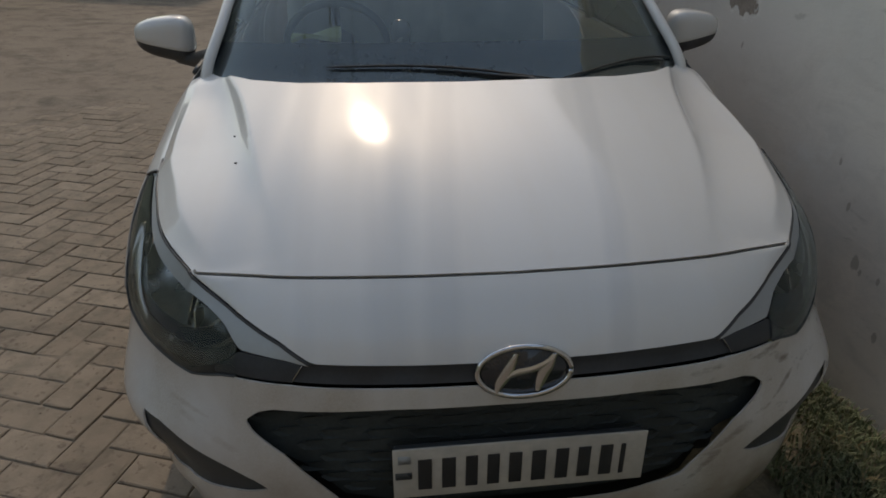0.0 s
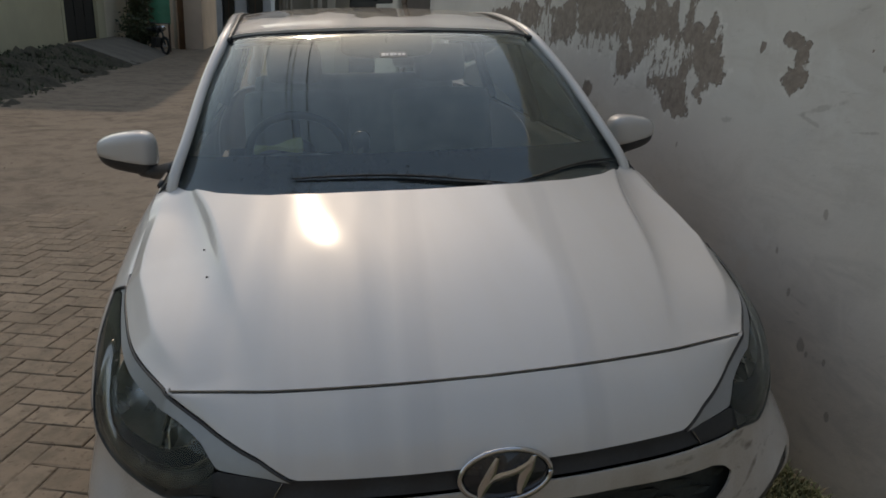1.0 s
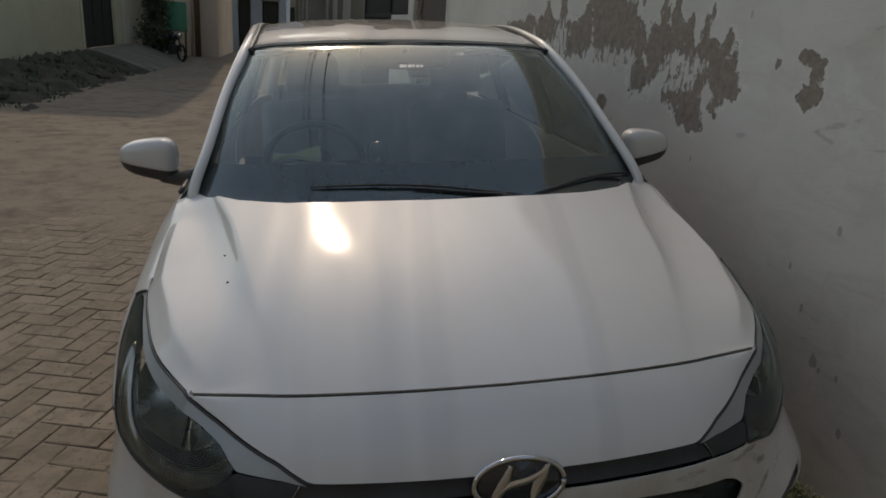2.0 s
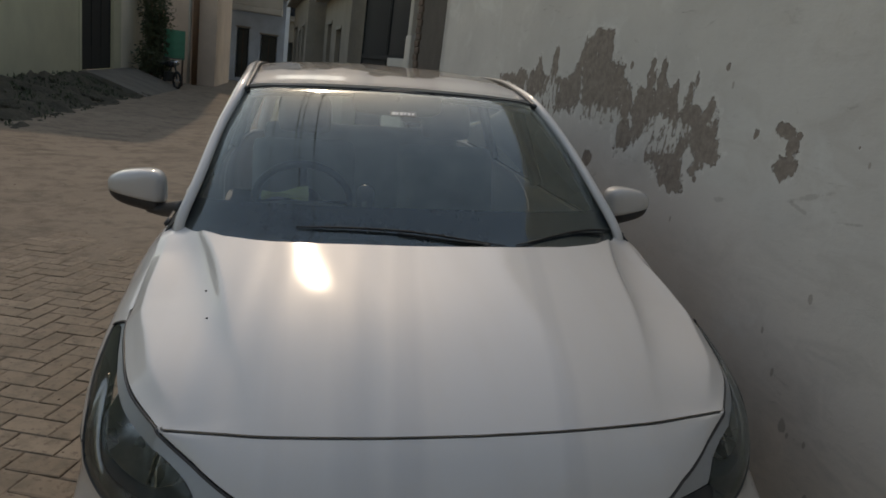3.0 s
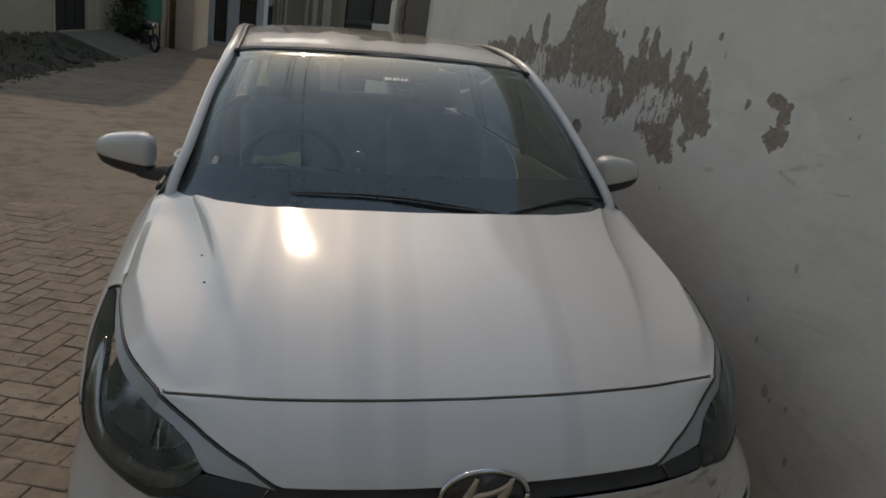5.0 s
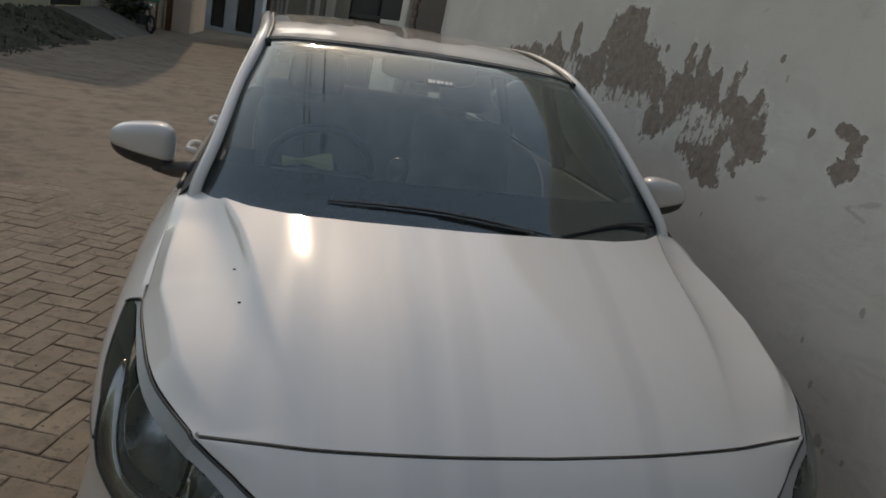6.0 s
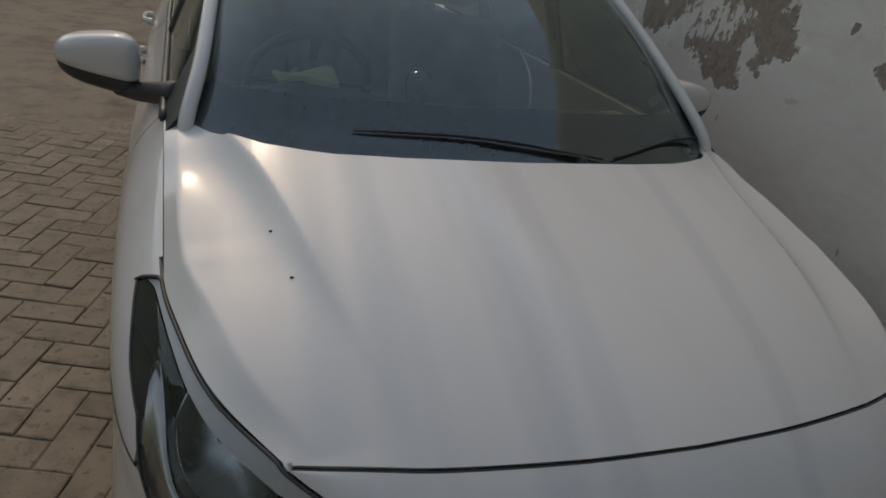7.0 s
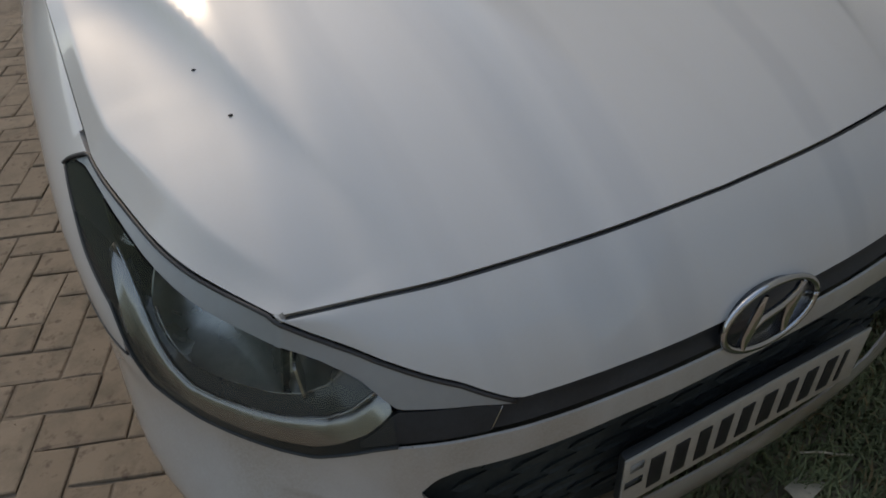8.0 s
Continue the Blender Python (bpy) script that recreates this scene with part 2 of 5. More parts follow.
def lathe(bm, profile, m, sides=32):
    """Turns (radius, height) pairs round the local z axis of m."""
    rings = [[bm.verts.new(m @ Vector((r * math.cos(a), r * math.sin(a), h))) for a in (2 * math.pi * k / sides for k in range(sides))] for r, h in profile]
    for a, b in zip(rings[:-1], rings[1:]):
        for k in range(sides):
            bm.faces.new((a[k], a[(k + 1) % sides], b[(k + 1) % sides], b[k]))
    if profile[0][0] > 1e-5:
        bm.faces.new(rings[0][::-1])
    if profile[-1][0] > 1e-5:
        bm.faces.new(rings[-1])
    bmesh.ops.remove_doubles(bm, verts=bm.verts, dist=1e-6)
    return bm


def spline(points, u):
    """A smooth curve through points, u from 0 to len - 1."""
    n = len(points)
    u = min(max(u, 0.0), n - 1 - 1e-9)
    i, f = int(u), u - int(u)
    p1, p2 = np.array(points[i], float), np.array(points[i + 1], float)
    p0 = np.array(points[i - 1], float) if i else 2 * p1 - p2
    p3 = np.array(points[i + 2], float) if i + 2 < n else 2 * p2 - p1
    return 0.5 * (2 * p1 + (p2 - p0) * f + (2 * p0 - 5 * p1 + 4 * p2 - p3) * f * f + (3 * p1 - p0 - 3 * p2 + p3) * f ** 3)


def smooth_path(points, n):
    return [Vector(spline(points, (len(points) - 1) * k / (n - 1))) for k in range(n)]


def table(pairs):
    """A function that runs straight from pair to pair."""
    xs, ys = zip(*pairs)
    return lambda x: float(np.interp(x, xs, ys))


def steps(a, b, n):
    return [a + (b - a) * k / (n - 1) for k in range(n)]


# ---------------------------------------------------------------- the car
# Its axes: x to its right-hand side as seen from the front, y to its rear from the front bumper, z up from the ground.
car = tagged(new("car"), "white hatchback car with scuffed bumper and dusty roof", "car")
car.matrix_world = LEVEL
MIDDLE = Vector((0, 1.9, 0.55))

# Three plan lines round half of the car, at bumper height, at the lamps' foot and at the shoulder.
PLAN_LOW = [(0, .03), (.2, .035), (.4, .055), (.56, .09), (.70, .145), (.805, .235), (.858, .39), (.876, .64), (.880, .95), (.882, 1.25), (.880, 2.0), (.875, 2.75), (.855, 3.4), (.80, 3.80), (.5, 3.96), (0, 3.985)]
PLAN_MID = [(0, .045), (.2, .052), (.4, .078), (.55, .135), (.665, .215), (.765, .33), (.828, .46), (.866, .68), (.880, .95), (.882, 1.25), (.880, 2.0), (.875, 2.75), (.845, 3.4), (.775, 3.76), (.48, 3.92), (0, 3.95)]
SHOULDER = [(0, .178, .801), (.2, .187, .799), (.4, .214, .793), (.51, .239, .79), (.6205, .267, .786), (.7025, .40, .805), (.7465, .54, .825), (.7755, .70, .853), (.774, .95, .92), (.772, 1.22, .972), (.765, 2.0, .985), (.755, 2.75, 1.0), (.715, 3.4, 1.03), (.65, 3.66, 1.03), (.42, 3.78, 1.02), (0, 3.82, 1.02)]
Z_MID, Z_LOW = 0.62, 0.42


fullness = table([(0, 1.95), (2.0, 1.95), (3.2, 1.6), (4, 1.6), (5.5, 2.2), (7, 3.4), (8, 3.2), (9.5, 3.2)])
chin = table([(2.8, 0), (3.5, .3), (4.2, .8), (5, 1), (7, 1), (8, 0)])


def shoulder(s):
    """The shoulder line, with a true corner where the hood's front edge meets the lamp."""
    return spline(SHOULDER[:5], s) if s <= 4 else spline(SHOULDER[4:], s - 4)


def skin(s, z, side=1):
    """The body's outer skin: s runs round the plan from the nose (0) by the side to the tail (15)."""
    a, b, c = spline(PLAN_MID, s), shoulder(s), spline(PLAN_LOW, s)
    if z <= Z_MID:
        v = min((Z_MID - z) / (Z_MID - Z_LOW), 1.0)
        q = a + (c - a) * (v * v * (3 - 2 * v))
        t, u = max(0.0, 0.34 - z), min(max((0.50 - z) / 0.12, 0.0), 1.0)
        k = chin(s) * u * u * (3 - 2 * u)
        return Vector((side * (q[0] * (1 - 0.25 * t) - 0.06 * k), q[1] + (1.2 if s < 6 else 0) * t * t + 0.02 * k, z))
    w = max((z - Z_MID) / (b[2] - Z_MID), 0.0) ** fullness(s)
    return Vector((side * (a[0] + (b[0] - a[0]) * w), a[1] + (b[1] - a[1]) * w, z))


def outward(p):
    return Vector((p.x, (p.y - 1.9) * 0.55, p.z - 0.55))


def strip(s0, s1, lo, hi, ns, nz, side=1, off=0.0):
    """A grid on the skin between two lines lo(s) and hi(s), sunk by off."""
    rows = []
    for s in steps(s0, s1, ns):
        a, b = lo(s), hi(s)
        row = []
        for k in range(nz):
            z = a + (b - a) * k / (nz - 1)
            p = skin(s, z, side)
            if off:
                n = (skin(s + 0.02, z, side) - skin(s - 0.02, z, side)).cross(skin(s, z + 0.004, side) - skin(s, z - 0.004, side))
                n.normalize()
                n = n if n.dot(outward(p)) > 0 else -n
                p = p - n * off
            row.append(p)
        rows.append(row)
    return rows


def shoulder_z(s):
    return float(shoulder(s)[2])


GAP = 0.0035
hood_line = table([(0, .676), (1.93, .676), (2.3, .705), (3.0, .735), (3.2, .745), (3.7, .767), (4.02, .7835), (4.07, .7865)])
brow_low = table([(1.93, .672), (2.24, .679), (2.62, .681), (2.88, .682), (2.98, .692), (3.10, .706), (3.2, .716), (3.34, .725), (3.6, .739), (3.94, .753), (4.38, .763), (4.78, .773), (5.14, .783), (5.6, .796), (6.06, .811), (6.5, .824), (6.92, .836), (7.15, .833)])
lamp_low = table([(2.9, .635), (3.14, .630), (3.36, .621), (3.7, .608), (4.04, .610), (4.48, .617), (4.88, .625), (5.14, .634), (5.46, .646), (5.68, .672), (5.85, .705), (5.98, .729), (6.46, .761), (6.78, .791), (7.2, .828)])
bezel_in = table([(2.9, .690), (3.04, .692), (3.16, .682), (3.32, .668), (3.56, .657), (3.98, .651), (4.24, .651), (4.68, .654), (4.92, .658), (5.16, .678), (5.32, .700), (5.48, .724), (5.62, .744), (5.84, .766), (6.08, .782), (6.14, .783)])
bezel_out = table([(2.9, .680), (3.02, .664), (3.18, .647), (3.46, .630), (3.7, .619), (4.02, .618), (4.44, .621), (4.88, .630), (5.28, .642), (5.5, .656), (5.68, .677), (5.85, .722), (5.98, .750), (6.08, .772), (6.14, .781)])
bowl_lip = table([(3.2, .722), (3.32, .712), (3.5, .694), (3.78, .681), (4.1, .677), (4.54, .680), (4.9, .687), (5.12, .700), (5.3, .722), (5.42, .742)])
bar_low = table([(0, .641), (2.2, .640), (2.5, .637), (2.96, .634), (3.2, .630)])
grille_top = table([(0, .593), (1.2, .591), (2.43, .578), (2.65, .566), (2.8, .547)])
grille_low = table([(0, .338), (1.1, .342), (1.72, .366), (1.95, .415), (2.33, .483), (2.72, .525), (2.8, .541)])
slot_top = table([(2.58, .398), (2.75, .418), (3.1, .440), (3.95, .486), (4.2, .496), (4.6, .500)])
slot_low = table([(2.58, .396), (2.70, .390), (2.92, .383), (3.28, .377), (3.93, .370), (4.45, .372), (4.6, .385)])


def bumper_top(s):
    if s < 2.95:
        return bar_low(s) - GAP
    return min(lamp_low(s) - GAP, 0.668) if s < 5.86 else 0.668 - 0.010 * (s - 5.86)


def arch(yw, r=0.345):
    def height(y, other):
        d = abs(y - yw)
        return max(other, 0.31 + math.sqrt(max(r * r - d * d, 0))) if d < r else other
    return height


front_arch, rear_arch = arch(0.87), arch(3.42)


lip = table([(2.9, .19), (3.3, .215), (3.7, .26), (4.0, .295), (4.3, .322), (4.6, .345), (4.9, .41), (5.4, .45), (6.2, .40), (7, .30)])


def foot(s):
    y = float(spline(PLAN_LOW, s)[1])
    return rear_arch(y, front_arch(y, 0.20 if s > 7 else lip(s)))


# nose panel above the grille bar, one plate from side to side
def nose_points():
    """The panel swells a little to a soft edge that runs on from the hood's chamfer."""
    rows = []
    for s in steps(-4.05, 4.05, 110):
        side, a = (-1 if s < 0 else 1), abs(s)
        lo, hi = hood_line(a) + GAP, shoulder_z(a) - 0.002
        row = []
        for k in range(14):
            z = lo + max(hi - lo, 0.0005) * k / 13
            p = skin(a, z, side)
            soft = 2.95 + (z - 0.736) * 12.0
            edge = 1.93 + (z - 0.676) * 19.4
            u = (edge - a) / max(edge - soft, 0.2) if a > soft else math.exp(-((soft - a) / 0.9) ** 2)
            n = (skin(a + 0.02, z, side) - skin(max(a - 0.02, 0), z, side)).cross(skin(a, z + 0.004, side) - skin(a, z - 0.004, side)).normalized()
            n = n if n.dot(outward(p)) > 0 else -n
            row.append(p + n * (0.0045 * (1 - (k / 13) ** 4) * max(0.0, min(u, 1.0)) * min(max((z - 0.70) / 0.05, 0.0), 1.0)))
        rows.append(row)
    return rows


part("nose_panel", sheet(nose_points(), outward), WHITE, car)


# bumper: three bands that leave the grille and the fog slots open, one mesh
def bumper():
    bm = bmesh.new()
    skin_verts = []
    for side in (-1, 1):
        pieces = [
            strip(0, 2.58, foot, grille_low, 44, 9, side),
            strip(2.58, 4.6, foot, slot_low, 34, 9, side),
            strip(2.58, 2.8, slot_top, grille_low, 7, 6, side),
            strip(0, 2.8, grille_top, bumper_top, 48, 6, side),
            strip(2.8, 4.6, slot_top, bumper_top, 34, 9, side),
            strip(4.6, 7.0, foot, bumper_top, 36, 14, side),
        ]
        for p in pieces:
            one = sheet(p, outward, 0.004)
            me = bpy.data.meshes.new("piece")
            one.to_mesh(me)
            one.free()
            first = len(bm.verts)
            bm.from_mesh(me)
            bpy.data.meshes.remove(me)
            skin_verts.append((first, len(p) * len(p[0])))
    bm.verts.ensure_lookup_table()
    outer = [bm.verts[k] for first, count in skin_verts for k in range(first, first + count)]
    bmesh.ops.remove_doubles(bm, verts=outer, dist=0.0026)
    return bm


bumper_part = part("front_bumper", bumper(), WHITE_BUMPER, car, "muddy white bumper with dark scuffs and shade painted in")

# lining behind the gaps and openings
part("inner_liner", sheet([row for row in [[skin(abs(s), z, -1 if s < 0 else 1) * 1.0 + Vector((-(0.10 if s > 0 else -0.10) * min(1, abs(s) / 3), 0.10, 0)) for z in steps(0.19, 0.70, 8)] for s in steps(-3.2, 3.2, 60)]], outward, 0), LINER, car)

behind = lambda s: 0.012 + 0.07 * max(0.0, (abs(s) - 2.1) / 0.8)
# grille: a sunk black panel with a lattice of long hexagons
grille = part("grille", sheet([[skin(abs(s), grille_low(abs(s)) - behind(s) + (grille_top(abs(s)) - grille_low(abs(s)) + 2 * behind(s)) * k / 9, -1 if s < 0 else 1) + Vector((0, 0.040, 0)) for k in range(10)] for s in steps(-3.15, 3.15, 76)], outward, 0.008), GRILLE, car)


def lattice():
    bm = bmesh.new()
    pitch, rise = 0.088, 0.026
    for r in range(10):
        z = 0.352 + r * rise
        shift = pitch / 2 if r % 2 else 0
        for k in range(-7, 8):
            x = k * pitch + shift
            # s from x along the plan is close to x / 0.2 near the nose
            a = abs(x)
            s = float(np.interp(a, [0, .2, .4, .55, .66], [0, 1, 2, 2.95, 3.7]))
            if s > 2.74 or not grille_low(s) + 0.008 < z < grille_top(s) - 0.008:
                continue
            side = -1 if x < 0 else 1
            c = skin(s, z, side) + Vector((0, 0.030, 0))
            hexagon = [(-0.040, 0), (-0.024, 0.0115), (0.024, 0.0115), (0.040, 0), (0.024, -0.0115), (-0.024, -0.0115)]
            ring = [c + Vector((dx, 0.25 * abs(dx), dz)) for dx, dz in hexagon]
            inner = [c + Vector((dx * 0.80, 0.014, dz * 0.55)) for dx, dz in hexagon]
            va, vb = [bm.verts.new(p) for p in ring], [bm.verts.new(p) for p in inner]
            for q in range(6):
                bm.faces.new((va[q], va[(q + 1) % 6], vb[(q + 1) % 6], vb[q]))
    return bm


part("grille_mesh", lattice(), GRILLE, grille, smooth=False)

# the slim black bar that carries the badge, and its gloss ends under the lamps
bar = part("grille_bar", sheet([[skin(abs(s) * (1.0 + 0.062 * (1 - k / 5)), bar_low(abs(s)) + 0.002 + (hood_line(min(abs(s), 1.93)) - 0.003 - bar_low(abs(s))) * k / 5, -1 if s < 0 else 1) + Vector((0, 0.006 + 0.004 * math.sin(math.pi * k / 5), 0)) for k in range(6)] for s in steps(-2.04, 2.04, 60)], outward, 0.01), BAR_BLACK, car)
for side in (-1, 1):
    ends = [[skin(s, bar_low(s) + 0.001 + (min(brow_low(s), 0.692, bezel_out(max(s, 2.9))) - 0.003 - bar_low(s)) * v, side) + Vector((0, 0.004, 0)) for v, s in [(k / 6, 2.045 + 1.20 * u + 0.127 * (1 - k / 6) * (1 - u)) for k in range(7)]] for u in steps(0, 1, 20)]
    part("bar_end", sheet(ends, outward, 0.012), BAR_BLACK, bar)
    part("bar_seam", tube(bmesh.new(), ends[0], 0.0010, 6), SATIN, bar)

# fog slots
for side in (-1, 1):
    part("fog_slot", sheet(strip(2.40, 4.85, lambda s: slot_low(min(max(s, 2.58), 4.6)) - 0.045, lambda s: slot_top(min(max(s, 2.58), 4.6)) + 0.035, 30, 6, side, 0.0048), outward, 0.006), BLACK, bumper_part, "black fog lamp slot")

# headlamps
tip = table([(6.90, .862), (6.97, .8465), (7.03, .842), (7.08, .837), (7.13, .831), (7.17, .822)])
for side in (-1, 1):
    lamp = part("headlight", sheet(strip(2.9, 7.16, lambda s: lamp_low(s) + 0.001, lambda s: min(brow_low(s) + 0.012, shoulder_z(s) - 0.006, tip(s) - 0.002), 60, 8, side, 0.095), outward, 0.004), SMOKE, car, "smoked headlamp with chrome trim")
    part("lamp_wall", sheet(
        [[skin(s, z, side), skin(s, z, side) + (MIDDLE - skin(s, z, side)).normalized() * 0.07] for s, z in [(s, lamp_low(s) + 0.002) for s in steps(2.92, 7.15, 60)]], lambda p: Vector((0, 0, 1)), 0.003), SMOKE, lamp)
    part("brow", sheet(strip(1.97, 7.12, lambda s: brow_low(s) + 0.001, lambda s: max(min((hood_line(s) if s < 4.07 else shoulder_z(s)) - 0.004, tip(s) - 0.003), brow_low(s) + 0.0012), 90, 5, side, 0.003), outward, 0.012), SILVER, lamp, "pale silver brow over the lamp")
    part("bezel", sheet([[skin(s, a + (b - a) * v, side) + (MIDDLE - skin(s, a, side)).normalized() * (0.008 + 0.010 * v + 0.005 * max(0.0, v - 0.8) / 0.2) for v in (0, .08, .3, .6, .8, .9, 1)] for s, a, b in [(s, bezel_out(s), max(bezel_in(s), bezel_out(s) + 0.002)) for s in steps(2.94, 6.14, 80)]], outward, 0.004), SATIN, lamp, "chrome trim along the lamp")
    part("bezel_line", tube(bmesh.new(), [skin(s, bezel_in(s) + 0.001, side) + (MIDDLE - skin(s, .7, side)).normalized() * 0.020 for s in steps(3.05, 6.12, 50)], 0.0017, 6), CHROME, lamp)
    part("trim_ledge", sheet([[skin(s, a + (b - a) * v, side) + (MIDDLE - skin(s, a, side)).normalized() * (0.024 + 0.012 * v) for v in (0, .5, 1)] for s, a, b in [(s, bezel_in(s), max(bowl_lip(min(max(s, 3.2), 5.42)), bezel_in(s) + 0.002)) for s in steps(2.96, 5.9, 60)]], outward, 0.003), GLOSS_BLACK, lamp)
    part("bowl_edge", tube(bmesh.new(), [skin(s, bowl_lip(s), side) + (MIDDLE - skin(s, .7, side)).normalized() * 0.030 for s in steps(3.25, 5.40, 44)], 0.0014, 6), SATIN, lamp)
    # two sunk bowls side by side
    for s0, s1, deep in ((3.30, 3.86, 0.050), (3.96, 5.42, 0.080)):
        rows = []
        for u in steps(0, 1, 18):
            sv = s0 + (s1 - s0) * u
            lo, hi = bowl_lip(sv), min(brow_low(sv) + 0.004, shoulder_z(sv) - 0.008)
            row = []
            for v in steps(0, 1, 12):
                p = skin(sv, lo + (hi - lo) * v, side)
                bowl = math.sin(math.pi * u) ** 0.7 * math.sin(math.pi * v) ** 0.6
                row.append(p + (Vector((side * 0.3, 1.6, 0.66)) - p).normalized() * (0.030 + deep * bowl))
            rows.append(row)
        part("reflector", sheet(rows, outward, 0.003), REFLECT, lamp)
        p = rows[9][6]
        axis = Matrix.Translation(p) @ Vector((side * 0.3, -1.0, 0.05)).to_track_quat("Z", "Y").to_matrix().to_4x4()
        part("bulb", lathe(bmesh.new(), [(0.014, 0.0), (0.012, 0.020), (0.008, 0.034), (0.0, 0.037)], axis, 14), CHROME, lamp)
    part("blade", sheet([[skin(3.76 + 0.10 * v, 0.682 + 0.040 * v, side) + (MIDDLE - skin(3.8, 0.69, side)).normalized() * (0.018 + w) for w in (0, 0.03)] for v in steps(0, 1, 8)], outward, 0.004), SATIN, lamp)
    cover = part("lens", sheet(strip(2.93, 7.16, lambda s: lamp_low(s) + 0.0035, lambda s: min(brow_low(s) - 0.0005, shoulder_z(s) - 0.005, tip(s) - 0.002), 70, 9, side, 0.001), outward, 0), LENS, lamp, "clear lamp cover")
    cover.visible_shadow = False
    part("seal", tube(bmesh.new(), [skin(s, lamp_low(s) - 0.001, side) for s in steps(2.93, 7.17, 70)], 0.0020, 6), BLACK, lamp)
    part("hood_seal", tube(bmesh.new(), [skin(s, (hood_line(s) if s < 4.07 else shoulder_z(s)) - 0.0015, side) + Vector((0, 0.003, -0.002)) for s in steps(1.95, 6.90, 70)] + [skin(s, tip(s), side) for s in steps(6.97, 7.17, 10)], 0.0036, 6), DUSTY_BLACK, lamp)

# hood
HOOD_HALF = 0.7725
HOOD_EDGE = [shoulder(s) for s in steps(0, 6.88, 345)]
hood_front = table([(p[0], p[1] + 0.0025 + 0.0022 * min(1, i / 184)) for i, p in enumerate(HOOD_EDGE)])
hood_rear = table([(0, .900), (.294, .903), (.44, .917), (.5, .937), (.578, .974), (.628, 1.016), (.655, 1.042), (.685, 1.082), (.712, 1.135), (.735, 1.17), (.773, 1.19)])
def softened(f, w=0.04):
    return lambda x: sum(f(abs(x + w * k / 2)) for k in range(-2, 3)) / 5


front_z = table([(p[0], p[2] + 0.002) for p in HOOD_EDGE])
rear_z = softened(table([(0, .997), (.2, .999), (.4, 1.0), (.5, .999), (.6, .9985), (.66, 1.001), (HOOD_HALF, 1.004)]))
crease = softened(table([(.2, .425), (.3, .450), (.37, .470), (.45, .497), (.58, .530), (.76, .565), (.86, .588), (.96, .618), (1.1, .67)]), 0.08)
rear_soft = softened(hood_rear, 0.05)


wing_z = table([(spline(SHOULDER, s)[1], spline(SHOULDER, s)[2]) for s in steps(6.7, 9, 40)])


side_x = table([(p[1], p[0]) for p in HOOD_EDGE[200:]] + [(0.72, HOOD_HALF), (1.3, HOOD_HALF)])
side_z = table([(p[1], p[2] + 0.002) for p in HOOD_EDGE[200:335]] + [(y, wing_z(y) + 0.001) for y in steps(0.72, 1.3, 30)])
STEP = softened(table([(.20, 0.0), (.35, .007), (.50, .018), (.62, .028), (.74, .040), (.85, .047), (.95, .047), (1.1, .030)]), 0.05)
DROP = softened(table([(.20, .006), (.267, .011), (.30, .019), (.36, .031), (.45, .041), (.52, .043), (.60, .041), (.70, .037), (.80, .031), (.90, .023), (1.0, .015), (1.2, .008)]), 0.05)
BAND = softened(table([(.2, .047), (.55, .047), (.76, .026), (1.2, .024)]), 0.05)


def climb(a, y):
    """How the hood climbs from its front edge to the scuttle at half width a."""
    t = min(max((y - hood_front(a)) / (rear_soft(a) - hood_front(a)), 0.0), 1.05)
    return front_z(a) + (rear_z(a) - front_z(a)) * max(1.6 * t - 0.97 * t * t + 0.37 * t ** 3, 0.0) + 0.006 * (1 - (a / 0.75) ** 2) * math.sin(math.pi * min(t, 1.0)) + 0.0105 / (1 + math.exp((y - 0.56) / 0.13)) * (1 - math.exp(-7 * t))


def profile(a, y):
    """Across the hood: a crowned middle, a step down at the crease, a flat strip, then a chamfer to the lamp or the wing."""
    c = crease(y)
    z = climb(min(a, c), y)
    if a <= c:
        return z
    e, ze, step = side_x(y), side_z(y), STEP(y)
    ach = max(e - BAND(y), c + 0.03)
    down = lambda q: step * (1 - math.exp(-max(q - c, 0.0) / 0.029))
    zch = ze + DROP(abs(y))
    slope = (zch - (z - down(ach))) / (ach - c)
    strip_z = z - down(a) + slope * (a - c)
    fall = zch + (a - ach) * (ze - zch) / max(e - ach, 0.004)
    d = strip_z - fall
    return 0.5 * (strip_z + fall - math.sqrt(d * d + 0.0022 ** 2)) + 0.0011 * max(0.0, 1 - abs(e - a) / 0.02)


def hood_at(x, y):
    """The hood's height; its front edge keeps to the shut line."""
    a = abs(x)
    y0 = hood_front(a)
    z = profile(a, y)
    if a < 0.70:
        z += min(1.0, (0.70 - a) / 0.06) * (front_z(a) - profile(a, y0)) * math.exp(-max(y - y0, 0.0) / 0.045)
    return z


rows = []
for q in steps(-1, 1, 221):
    x = HOOD_HALF * (1.5 * q - 0.5 * q ** 3)
    a = abs(x)
    y0, y1 = hood_front(a), hood_rear(a)
    rows.append([Vector((x, y0 + (y1 - y0) * k / 100, hood_at(x, y0 + (y1 - y0) * k / 100))) for k in range(101)])
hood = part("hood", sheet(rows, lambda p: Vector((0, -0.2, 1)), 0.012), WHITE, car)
part("hood_edge_seal", tube(bmesh.new(), [Vector((x, hood_front(abs(x)) - 0.002, hood_at(x, hood_front(abs(x))) - 0.008)) for x in steps(-0.634, 0.634, 64)], 0.0036, 6), DUSTY_BLACK, hood)

# wings (front fenders), doors, rear quarters
def flanged(rows, side):
    """Turns a wing's upper edge inwards to the hood's shut line."""
    return [row + [Vector((side * min(abs(row[-1].x), 0.7746), row[-1].y, row[-1].z + 0.0015))] for row in rows]


